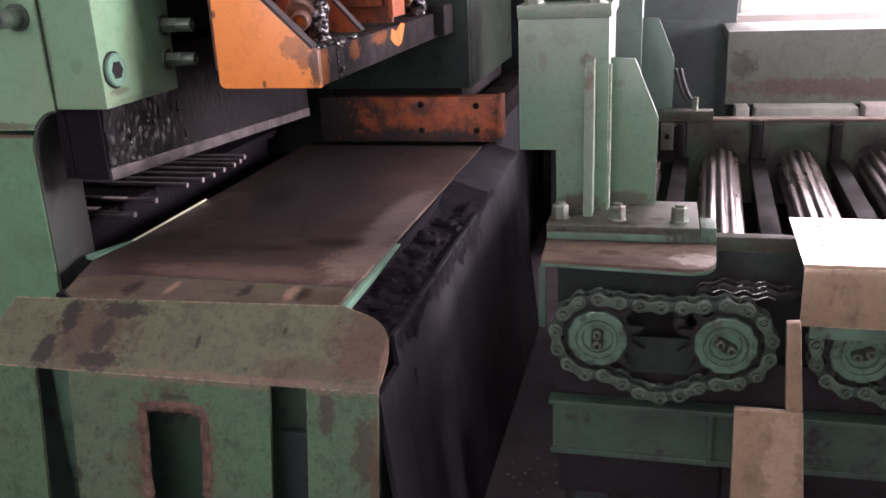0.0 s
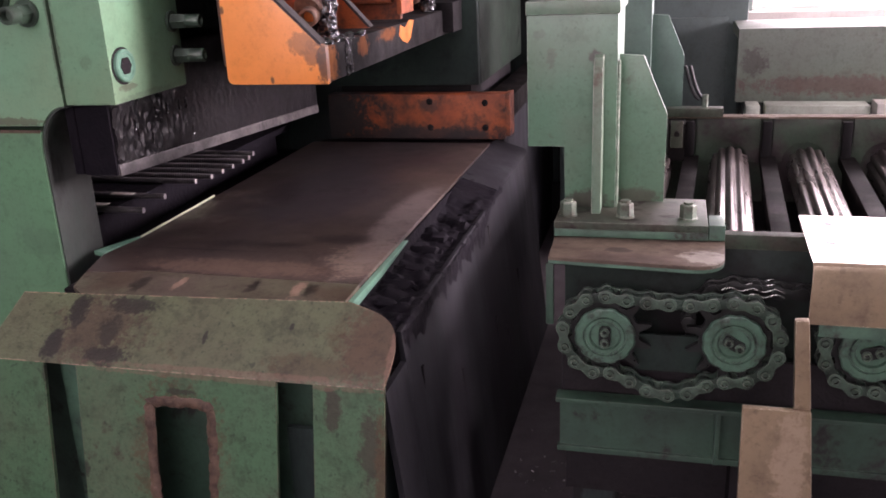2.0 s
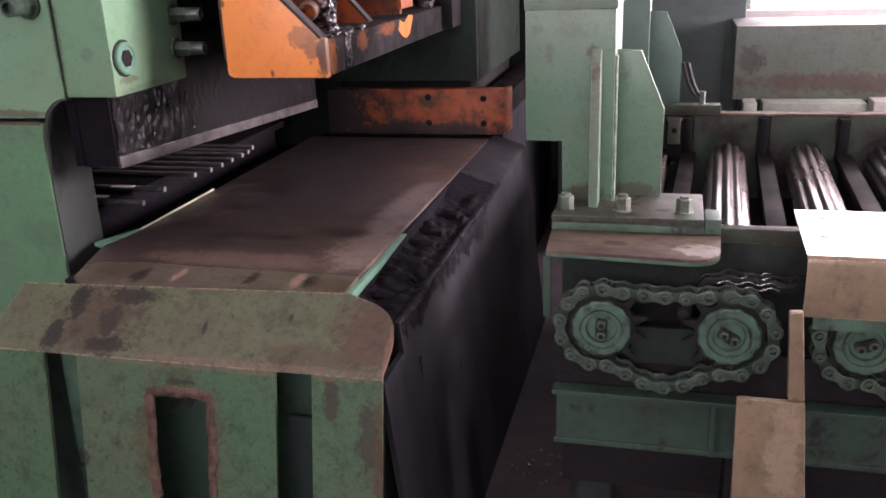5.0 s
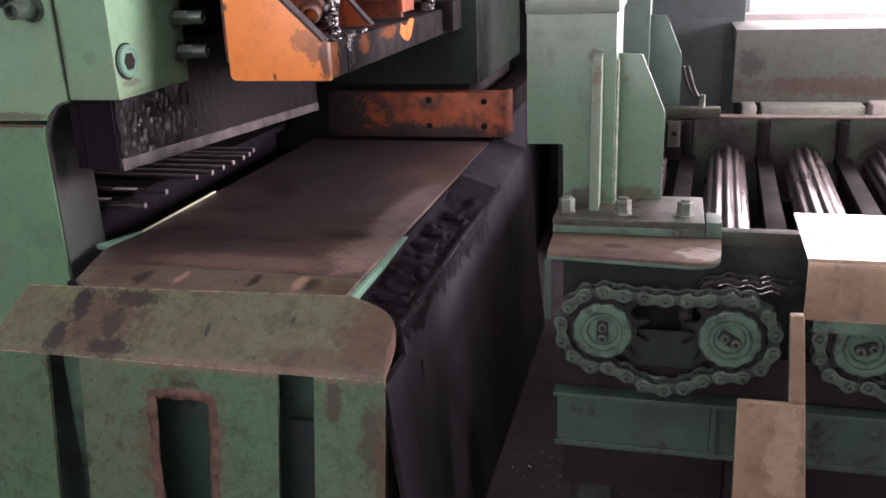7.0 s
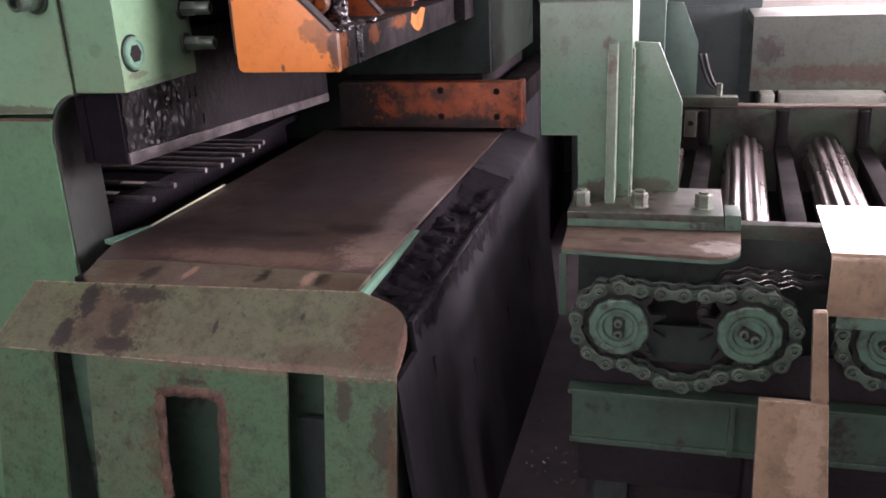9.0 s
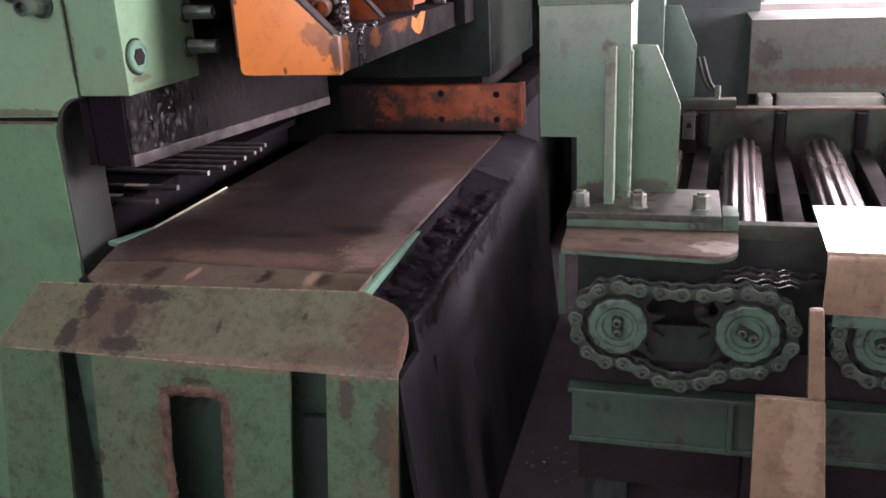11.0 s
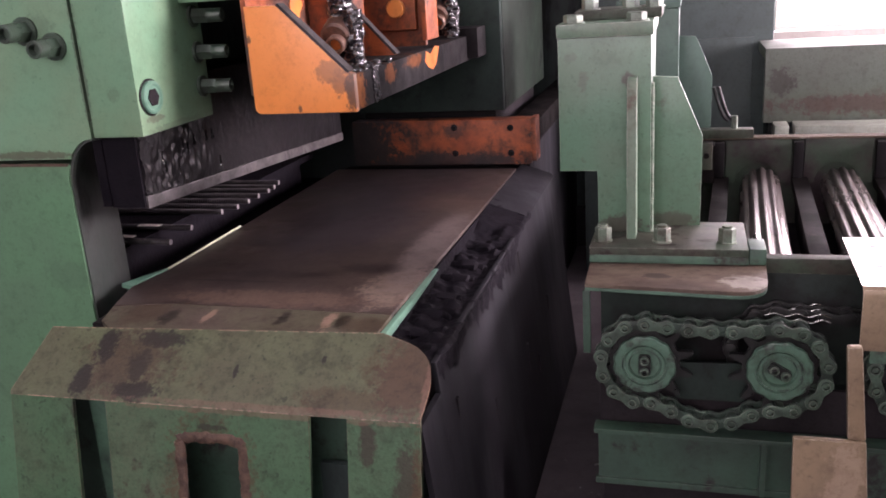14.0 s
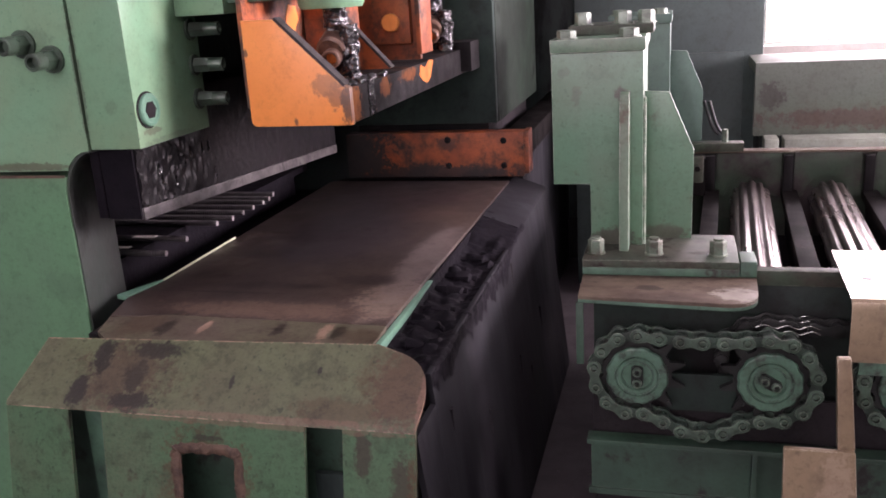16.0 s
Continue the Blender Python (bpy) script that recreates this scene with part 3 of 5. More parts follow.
window("window_1", "y", 4.3, 0.62, 6.2, WZ, 3.4, 3)
window("window_2", "y", -6.15, -4, 2, 2.1, 4.3, 4)
window("window_3", "x", 7.1, 0.4, 2.6, 1.5, 3.7, 2)
for nm, bm in (("backdrop_north", B(-4, 12, 5.6, 5.7, -1, 7)), ("backdrop_south", B(-9, 9, -8.1, -8, -1, 7)), ("backdrop_east", B(9.5, 9.6, -9, 8, -1, 7))):
    setting(nm, bm, DAY, "plain bright overcast daylight outside the windows", "backdrop")
bm = bmesh.new()
box(bm, 0.55, 6.3, 4.10, 4.198, 0.9, WZ, bevel=0.006)
setting("window_sill", bm, WHITE, "pale sunlit window sill", "sill")


# ---- the shear: frame, head, blade ----
shear = thing("shear_press", (-1.9, 0.3, 0), "green painted bar shear with heavy plate frame and greasy blade", "shear")
arc = [(-1.405 - 0.095 * math.cos(q), 1.185 + 0.125 * math.sin(q)) for q in [math.pi / 2 * k / 10 for k in range(11)]]
low = [p for p in arc if p[1] < 1.245]
part("lower_frame", P([(-2.7, 0), (-1.50, 0)] + low + [(-2.7, low[-1][1])], "y", 0.0, 0.18), GREEN_LOW, shear, "lower frame plate in green darkened for shade")
part("upper_frame", P([(-2.7, low[-1][1] + 0.003)] + [p for p in arc if p[1] > low[-1][1] + 0.002] + [(-1.405, 2.6), (-2.7, 2.6)], "y", 0.0, 0.18), GREEN, shear, "green upper frame plate with a rounded throat")
liner = [(-1.4995, 0.0)] + [(x + 0.0006, z) for x, z in arc] + [(-1.400, 1.306)] + [(x + 0.006, z - 0.004) for x, z in arc[::-1]] + [(-1.4935, 0.0)]
part("throat_face", P(liner, "y", 0.006, 0.176), THROAT, shear, "dark rubbed inner face of the throat")
part("seam", B(-2.7, low[-1][0] - 0.004, -0.0015, 0.004, low[-1][1] - 0.003, low[-1][1] + 0.0045), RUST, shear, "brown rusty joint line")
head = part("head_block", P([(-1.398, 1.313), (-1.25, 1.313), (-1.25, 2.6), (-1.398, 2.6)], "y", 0.0, 0.36, bevel=0.005), GREEN, shear)
# upper step of the head
part("head_step", B(-1.249, -1.10, 0.25, 0.9, 1.632, 2.6, bevel=0.005), GREEN, shear)
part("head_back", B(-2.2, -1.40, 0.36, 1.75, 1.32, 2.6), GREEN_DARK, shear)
part("throat_wall", B(-2.7, -2.6, 0.18, 1.9, 0, 2.6), NEAR_BLACK, shear)
part("lower_bed", B(-2.6, -1.52, 0.2, 1.75, 0.0, 0.80), NEAR_BLACK, shear)
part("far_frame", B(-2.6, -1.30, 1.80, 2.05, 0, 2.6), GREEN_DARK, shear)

# blade beam with a raked lower edge
def blade_z(y):
    return 1.113 - 0.059 * (y - 0.045)


bm = bmesh.new()
ny, nz = 300, 36
grid = []
for i in range(ny + 1):
    y = 0.045 + 1.405 * i / ny
    col = []
    for k in range(nz + 1):
        z = blade_z(y) + 0.032 + (1.40 - blade_z(y)) * k / nz
        d = (0.016 * max(0.0, noise.noise(Vector((y * 14, z * 16, 2.0))) - 0.05) + 0.005 * noise.noise(Vector((y * 42, z * 42, 7.0))) + 0.006 * noise.noise(Vector((y * 90, z * 90, 3.0)))) * (k > 0) * (0.12 + 0.88 / (1 + math.exp((y - 0.36) / 0.06)))
        col.append(bm.verts.new((-1.300 + d, y, z)))
    grid.append(col)
for i in range(ny):
    for k in range(nz):
        bm.faces.new((grid[i][k], grid[i + 1][k], grid[i + 1][k + 1], grid[i][k + 1]))
back = [[bm.verts.new((-1.40, 0.045 + 1.405 * i, blade_z(0.045 + 1.405 * i) + 0.032 + (1.40 - blade_z(0.045 + 1.405 * i)) * k)) for k in (0, 1)] for i in (0, 1)]
bm.faces.new([grid[0][k] for k in range(nz + 1)] + [back[0][1], back[0][0]])
bm.faces.new([grid[ny][k] for k in range(nz, -1, -1)] + [back[1][0], back[1][1]])
bm.faces.new((back[0][0], back[0][1], back[1][1], back[1][0]))
bm.faces.new([grid[i][0] for i in range(ny, -1, -1)] + [back[0][0], back[1][0]])
part("blade_beam", bm, BLADE, shear, "black blade beam crusted with grease")
part("blade", P([(0.042, blade_z(0.042)), (1.453, blade_z(1.453)), (1.453, blade_z(1.453) + 0.033), (0.042, blade_z(0.042) + 0.033)], "x", -1.36, -1.297, bevel=0.002), BLADE_EDGE, shear, "ground steel shear blade with a bright edge")
# Thin near-black sheet added over the blade beam's lit end to darken it.
part("blade_end_dark_sheet", B(-1.401, -1.303, 0.034, 0.0415, 1.118, 1.31), NEAR_BLACK, shear)
part("blade_end_guide", B(-1.43, -1.402, 0.03, 0.14, 1.12, 1.31, bevel=0.004), NEAR_BLACK, shear)
bm = bmesh.new()
for k in range(9):
    y, z = 0.08 + 0.05 * random.random() + 0.04 * k, 1.17 + 0.11 * random.random()
    pts = [(-1.286, y + 0.006 * math.sin(3 * j), z - 0.008 * j) for j in range(5)]
    tube(bm, pts, 0.003 + 0.002 * random.random(), 6)
tagged(part("grease_run", bm, GREASE, shear, "dripping black grease"), kind="stuff")

# socket screw with ring in the head's side, studs further along
bm = bmesh.new()
lathe(bm, (-1.252, 0.055, 1.407), (-1.20, 0.055, 1.407), [(0, 0.048), (0.0045, 0.048), (0.0048, 0.044)], 36)
screw = part("socket_screw", bm, BLACK, shear, "large socket screw in a pale ring")
bm = bmesh.new()
lathe(bm, (-1.250, 0.055, 1.407), (-1.2, 0.055, 1.407), [(0, 0.0425), (0.011, 0.0425), (0.014, 0.039), (0.014, 0.034), (0.010, 0.031), (0.010, 0.024)], 36)
part("ring_face", bm, MINT, screw, "pale mint ring")
# Flat black hexagon paints the dark of the socket hole.
bm = bmesh.new()
rod(bm, (-1.2415, 0.055, 1.407), (-1.2375, 0.055, 1.407), 0.024, 6)
part("socket", bm, BLACK, screw)


def stud(p, way, r, n):
    """A stud with washer, nut and sleeve."""
    p, way = Vector(p), Vector(way).normalized()
    bm = bmesh.new()
    rod(bm, p, p + way * 0.008, r * 1.35, 20)
    lathe(bm, p + way * 0.008, p + way, [(0, r), (n * 0.45, r), (n * 0.5, r * 0.92)], 6)
    s = part("stud", bm, STUD, shear)
    bm = bmesh.new()
    lathe(bm, p + way * (0.008 + n * 0.5), p + way, [(0, r * 0.86), (n * 0.46, r * 0.86), (n * 0.5, r * 0.76), (n * 0.5, r * 0.52), (n * 0.25, r * 0.48)], 20)
    part("sleeve_nut", bm, STUD, s)


for z in (1.595, 1.497, 1.402):
    stud((-1.25, 0.315, z), (1, 0.05, 0), 0.022, 0.085)
stud((-1.543, 0.0, 1.590), (0.02, -1, -0.02), 0.027, 0.075)
stud((-1.464, 0.0, 1.549), (0.02, -1, -0.02), 0.026, 0.075)

# ---- bars waiting under the blade ----
def rebar(y, end, z, r=0.0095):
    bar = thing("steel_bar", (end, y, z), "dark ribbed steel reinforcing bar lying under the blade", "steel bar", "bars under the blade")
    bm = bmesh.new()
    x, prof = 0.0, []
    while x < 1.0:
        prof += [(x, r * 0.94), (x + 0.004, r * 0.94), (x + 0.0055, r * 1.08), (x + 0.0075, r * 1.08)]
        x += 0.009
    lathe(bm, (end, y, z), (end - 1.2, y, z), prof, 10)
    part("shaft", bm, REBAR, bar)
    part("cut_end", R((end - 0.001, y, z), (end + 0.0015, y, z), r * 0.92, 10), REBAR_END, bar, "bright sheared bar end")


for y, e in ((0.284, -1.412), (0.44, -1.432), (0.631, -1.428), (0.70, -1.405), (0.775, -1.402), (0.85, -1.40), (0.928, -1.398), (0.985, -1.402), (1.056, -1.418)):
    rebar(y, e, 0.943)
bed = thing("bar_rest", (-1.75, 0.7, 0.0), "black rest plate carrying the steel bars", "bar rest")
part("rest_plate", B(-2.5, -1.55, 0.2, 1.7, 0.905, 0.932), NEAR_BLACK, bed)
part("rest_leg", B(-2.45, -1.6, 0.25, 1.65, 0.80, 0.905), NEAR_BLACK, bed)
for y, x in ((0.42, -1.56), (0.30, -1.575)):
    tg = thing("tag", (x, y, 0.957), "small white paper tag on a bar", "tag", "tags on the bars")
    part("sheet", B(x - 0.05, x + 0.03, y - 0.012, y + 0.012, 0.9535, 0.955), WHITE, tg)

# ---- the outfeed deck ----
BOLTS = [(-0.03, 0.017), (0.10, 0.019), (0.22, 0.020), (0.38, 0.018), (0.50, 0.020), (0.68, 0.018)]
deck = thing("outfeed_deck", (-1.0, 0.7, 0), "brown worn steel deck plate over a black oily machine bed", "machine deck")
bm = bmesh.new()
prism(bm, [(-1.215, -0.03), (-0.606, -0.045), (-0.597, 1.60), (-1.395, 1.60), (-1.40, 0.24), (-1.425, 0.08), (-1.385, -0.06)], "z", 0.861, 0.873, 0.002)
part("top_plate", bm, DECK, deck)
bm = bmesh.new()
front = [(-1.288, -0.205), (-0.608, -0.176), (-0.606, -0.0455), (-1.215, -0.0305), (-1.385, -0.0605), (-1.36, -0.15)]
v = [bm.verts.new((x, y, 0.872 - 0.05 * max(0, -0.04 - y))) for x, y in front]
w = [bm.verts.new((x, y, 0.860 - 0.05 * max(0, -0.04 - y))) for x, y in front]
bm.faces.new(v); bm.faces.new(w[::-1])
for i in range(6):
    bm.faces.new((v[i], w[i], w[(i + 1) % 6], v[(i + 1) % 6]))
part("front_lip", bm, DECK_FOLD, deck, "front lip with old green paint and dark stains")
part("edge_strip", P([(-0.19, 0.836), (0.10, 0.842), (0.34, 0.856), (0.34, 0.8605), (-0.19, 0.8605)], "x", -0.606, -0.5915, 0.0015), MINT, deck, "mint painted edge strip")
part("edge_strip", P([(0.24, 0.850), (0.70, 0.850), (0.70, 0.876), (0.24, 0.876)], "x", -1.407, -1.4015), CREAM, deck, "bright bare plate edge")
part("edge_strip", P([(-1.47, 0.10), (-1.428, 0.085), (-1.403, 0.235), (-1.412, 0.24)], "z", 0.862, 0.8745), MINT, deck)
# skirt below the deck: a recess full of oil crust, which hangs over its lip, then a nearly upright oily plate
part("bed_side", P([(-0.474, 0.812), (-0.460, 0.812), (-0.372, 0.0), (-0.386, 0.0)], "y", -0.18, 1.72, bevel=0.003), SKIRT, deck, "black-green oily side skirt with runs")
part("skirt_end", P([(-0.466, 0.735), (-0.452, 0.735), (-0.372, 0.0), (-0.386, 0.0)], "y", -0.34, -0.1805), SKIRT, deck)
part("skirt_shoulder", P([(-0.597, 0.855), (-0.597, 0.867), (-0.470, 0.824), (-0.460, 0.8125), (-0.474, 0.8125)], "y", 1.05, 1.72), SKIRT, deck, "oily sloping shoulder of the skirt")
part("recess_wall", B(-0.612, -0.5975, -0.15, 1.72, 0.70, 0.8595), NEAR_BLACK, deck)
bm = bmesh.new()
rows = []
for i in range(171):
    y = -0.175 + 1.30 * i / 170
    w = min(1.0, max(0.0, (y - 0.68) / 0.34))
    w = w * w * (3 - 2 * w)
    drip = 0.035 + 0.085 * max(0.0, noise.noise(Vector((y * 9, 0.3, 5.0)))) + 0.06 * max(0.0, noise.noise(Vector((y * 31, 1.3, 2.0))))
    drip *= 1 - 0.8 * w
    row = []
    for k in range(27):
        if k <= 18:
            u = k / 18
            p = Vector((-0.5965 + 0.1325 * u, y, 0.790 + 0.018 * u + 0.032 * (1 - u) ** 2))
            p.z = p.z * (1 - w) + w * (0.864 - 0.046 * u)
            way = Vector((0.35 * u, 0, 1))
        else:
            u = (k - 18) / 8
            p = Vector((-0.4575 + 0.108 * drip * u, y, 0.812 - drip * u))
            way = Vector((1, 0, 0.2)) * (1 - u)
        lump = 0.026 * max(0.0, noise.noise(p * 17)) + 0.010 * noise.noise(p * 41) + 0.004 * noise.noise(p * 95)
        row.append(bm.verts.new(p + way * (lump * (1 - 0.75 * w) * (1 if k < 15 else 0.6))))
    rows.append(row)
for a, b in zip(rows, rows[1:]):
    for k in range(26):
        bm.faces.new((a[k], b[k], b[k + 1], a[k + 1]))
tagged(part("oil_crust", bm, NEAR_BLACK, deck, "lumpy black oil crust in the recess"), kind="stuff")
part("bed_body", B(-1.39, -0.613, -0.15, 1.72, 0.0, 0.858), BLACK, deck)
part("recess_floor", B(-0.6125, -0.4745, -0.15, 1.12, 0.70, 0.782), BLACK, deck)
for y, r in BOLTS:
    bm = bmesh.new()
    lathe(bm, (-0.62, y, 0.812), (1, y + 0.1, 0.76), [(0, r * 0.8), (0.055, r * 0.8), (0.057, r * 1.1), (0.098, r * 1.05), (0.104, r * 0.8), (0.106, r * 0.5), (0.118, r * 0.45)], 10)
    for v in bm.verts:
        v.co += 0.009 * noise.noise_vector(v.co * 40)
    part("side_bolt", bm, NEAR_BLACK, deck, "black oily bolt")
bm = bmesh.new()
for i in range(6):
    y, z = -0.1 + 1.5 * random.random(), 0.35 + 0.45 * random.random()
    l = 0.04 + 0.07 * random.random()
    x = -0.460 + (0.815 - z) * 0.108
    rod(bm, (x - 0.002, y, z), (x + 0.108 * l - 0.002, y + 0.002, z - l), 0.006 + 0.003 * random.random(), 8, 0.002)
tagged(part("oil_run", bm, BLACK, deck), kind="stuff")

# ---- the scuffed cover before the deck ----
cover = thing("front_cover", (-0.96, -0.3, 0), "scuffed green bent plate cover with rectangular cut-outs", "machine cover")
LEANING = 0.19
YB, ZB, YF, ZF = -0.216, 0.873, -0.362, 0.766
def slope(x, y):
    return ZB + (y - YB) * (ZB - ZF) / (YB - YF)
out = [(-1.455, YB), (-0.575, YB + 0.02), (-0.43, YB - 0.02), (-0.447, YF), (-1.486, YF)]
out = rounded(out, 2, 0.085, 8)
bm = bmesh.new()
hi = [bm.verts.new((x, y, slope(x, y))) for x, y in out]
lo = [bm.verts.new((x, y - 0.004, slope(x, y) - 0.010)) for x, y in out]
bm.faces.new(hi); bm.faces.new(lo[::-1])
for i in range(len(out)):
    bm.faces.new((hi[i], lo[i], lo[(i + 1) % len(out)], hi[(i + 1) % len(out)]))
part("sloped_top", bm, COVER, cover, "sloped plate with rust scuffs and dark stains")
slots = [(-1.312, -1.222, 0.25, 0.766), (-1.026, -0.874, 0.30, 0.679), (-0.703, -0.614, 0.25, 0.766)]
bm = bmesh.new()
xs = sorted({-1.486, -0.447, *[s[0] for s in slots], *[s[1] for s in slots]})
for a, b in zip(xs, xs[1:]):
    cut = [s for s in slots if s[0] <= a and b <= s[1]]
    for z0, z1 in ([(0.0, cut[0][2])] + ([(cut[0][3], ZF - 0.002)] if cut[0][3] < 0.76 else []) if cut else [(0.0, ZF - 0.002)]):
        box(bm, a, b, YF, YF + 0.010, z0, z1)
bmesh.ops.remove_doubles(bm, verts=bm.verts[:], dist=0.0001)
def slant(x, z):
    """Leans the slot edges to fit their slant in the camera's view."""
    return (ZF - z) * (0.04 if -1.33 < x < -1.2 else 0.045 if -1.05 < x < -1.0 else 0.0)


for v in bm.verts:
    v.co.y -= LEANING * (ZF - v.co.z)
    v.co.x += slant(v.co.x, v.co.z)
part("front_plate", bm, COVER_FRONT, cover, "chipped green front plate with three cut-outs")
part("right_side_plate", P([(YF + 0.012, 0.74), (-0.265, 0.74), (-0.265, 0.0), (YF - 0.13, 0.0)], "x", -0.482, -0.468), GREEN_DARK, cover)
# burnt rim of the middle cut-out
bm = bmesh.new()
x0, x1, z1 = -1.026, -0.874, 0.679
pts = [(x0 - 0.002, 0.30)] + [(x0 - 0.008 + 0.004 * noise.noise(Vector((i * 0.7, 1, 0))), 0.30 + (z1 - 0.30) * i / 10) for i in range(11)] + [(x0 + (x1 - x0) * i / 6, z1 + 0.007 + 0.004 * noise.noise(Vector((i, 5, 0)))) for i in range(1, 6)] + [(x1 + 0.008 + 0.004 * noise.noise(Vector((i * 0.7, 9, 0))), z1 - (z1 - 0.30) * i / 10) for i in range(11)]
fine = []
for (xa, za), (xb, zb) in zip(pts, pts[1:]):
    fine += [(xa + (xb - xa) * k / 5, za + (zb - za) * k / 5) for k in range(5)]
tube(bm, [(x + slant(x, z), YF + 0.003 - LEANING * (ZF - z), z) for x, z in fine], 0.0135, 10)
for v in bm.verts:
    v.co += 0.005 * noise.noise_vector(v.co * 60) + 0.003 * noise.noise_vector(v.co * 21) + 0.003 * noise.noise_vector(v.co * 130)
    flat = YF + 0.003 - LEANING * (ZF - v.co.z)
    v.co.y = flat + 0.55 * (v.co.y - flat)
part("burnt_rim", bm, RUST, cover, "rusty flame-cut rim of the cut-out")
# ragged worn bend line and edges
bm = bmesh.new()
tube(bm, [(-1.19 + 0.0245 * i, YF + 0.004, ZF - 0.004 + 0.003 * noise.noise(Vector((i * 0.8, 0, 3)))) for i in range(31)], 0.004, 8)
for v in bm.verts:
    v.co.z -= 0.006 * max(0.0, noise.noise(v.co * 31))
part("worn_bend", bm, RUST, cover, "worn bare bend line")
# Added panel: keeps the slots dark by hiding the green plate behind.
part("slot_dark_backing", B(-1.45, -0.47, -0.262, -0.252, 0.0, 0.80), CHANNEL, cover)
part("inner_brace", P([(-1.33, 0.0), (-1.15, 0.0), (-1.27, 0.74), (-1.32, 0.74)], "y", -0.30, -0.285), GREEN_DIRTY, cover)
part("inner_brace", B(-0.72, -0.58, -0.30, -0.285, 0.2, 0.60), GREEN_DARK, cover)

# ---- orange stop beam at the deck's far end, and the green housing behind ----
stop = thing("stop_beam", (-0.9, 1.66, 0.9), "sooty orange steel stop beam with bolts across the deck", "stop beam")
part("beam", B(-1.32, -0.535, 1.62, 1.70, 0.886, 1.076, bevel=0.006), ORANGE_DIRTY, stop)
part("end_cap", B(-0.5345, -0.512, 1.612, 1.71, 0.900, 1.080, bevel=0.004), ORANGE_DIRTY, stop, "rubbed orange end plate")
for x, z in ((-0.86, 1.045), (-0.86, 0.935), (-0.62, 1.04), (-0.62, 0.935)):
    bm = bmesh.new()
    hexbolt(bm, (x, 1.62, z), (0, -1, 0), 0.011, 0.008)
    part("bolt", bm, SOOT, stop)
rail = thing("side_rail", (-0.5, 2.4, 0.9), "grey-brown steel side rail running back from the stop", "rail")
part("rail_top", B(-0.66, -0.535, 1.712, 3.6, 0.94, 1.04, bevel=0.012), DARK_STEEL, rail)
part("rail_foot", B(-0.62, -0.56, 1.72, 3.6, 0.0, 0.938), SKIRT, rail)
house = thing("gear_housing", (-1.0, 2.3, 0), "dark green box housing with oil stains behind the deck", "housing")
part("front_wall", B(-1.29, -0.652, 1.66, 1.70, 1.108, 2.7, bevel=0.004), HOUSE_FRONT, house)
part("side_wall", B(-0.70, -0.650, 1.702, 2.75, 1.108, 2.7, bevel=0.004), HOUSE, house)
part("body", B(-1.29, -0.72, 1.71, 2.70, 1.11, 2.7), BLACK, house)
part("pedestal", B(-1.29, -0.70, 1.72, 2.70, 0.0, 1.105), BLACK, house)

# ---- orange hold-down with its grease-covered rods ----
hold = thing("hold_down_bracket", (-0.88, 0.6, 1.33), "orange welded hold-down bracket blackened with grease", "bracket")
rib = [(-1.031, 1.334), (-0.742, 1.334), (-0.742, 1.432), (-0.765, 1.441), (-0.938, 1.612), (-1.030, 1.614)]
rib = rounded(rib, 0, 0.02, 4)
part("front_rib", P(rib, "y", 0.20, 0.222, bevel=0.002), ORANGE, hold, "clean orange front plate")
part("rib_edge", P([(-0.758, 1.4345), (-0.938, 1.6125), (-0.933, 1.618), (-0.753, 1.440)], "y", 0.199, 0.238), EDGE_GREY, hold, "grey bare slanted plate edge")
part("rear_rib", P([(-1.03, 1.44), (-0.765, 1.44), (-0.938, 1.63), (-1.03, 1.63)], "y", 0.62, 0.64), ORANGE_DIRTY, hold)
part("rib_edge", P([(-0.765, 1.4415), (-0.936, 1.6305), (-0.930, 1.6345), (-0.758, 1.445)], "y", 0.615, 0.648), EDGE_GREY, hold)
part("beam", B(-1.02, -0.744, 0.2225, 1.56, 1.335, 1.43, bevel=0.005), SOOT, hold, "sooty beam with orange paint showing through")
part("back_plate", B(-1.05, -1.035, 0.225, 1.56, 1.38, 1.70), ORANGE_DIRTY, hold)
part("end_block", B(-0.80, -0.70, 1.45, 1.60, 1.345, 1.46, bevel=0.006), SOOT, hold)
bm = bmesh.new()
for i in range(40):
    x, y = -0.79 + 0.04 * random.random(), 0.26 + 0.30 * random.random()
    bmesh.ops.create_icosphere(bm, subdivisions=1, radius=0.006 + 0.006 * random.random(), matrix=pose(x, y, 1.432))
for i in range(90):
    bmesh.ops.create_icosphere(bm, subdivisions=1, radius=0.0035 + 0.0035 * random.random(), matrix=pose(-0.742, 0.345 + 0.045 * random.random(), 1.435 - 0.095 * random.random() ** 1.4))
tagged(part("grease", bm, GREASE, hold, "wet black grease"), kind="stuff")
# Dimmed orange puts the weaker light on this patch into its colour.
part("paint_patch", P([(0.86, 1.395), (0.90, 1.372), (0.95, 1.360), (0.99, 1.372), (1.04, 1.428), (0.99, 1.434), (0.93, 1.412), (0.88, 1.425)], "x", -0.745, -0.7425), ORANGE_DIMMED, hold, "patch of clean orange paint")
part("paint_patch", P([(0.50, 1.555), (0.545, 1.545), (0.56, 1.58), (0.585, 1.60), (0.57, 1.64), (0.52, 1.645), (0.495, 1.61)], "x", -1.0345, -1.0325), ORANGE, hold, "patch of clean orange paint")
boss = thing("pivot_block", (-0.85, 0.95, 1.44), "orange square pivot block with a round pin", "pivot block")
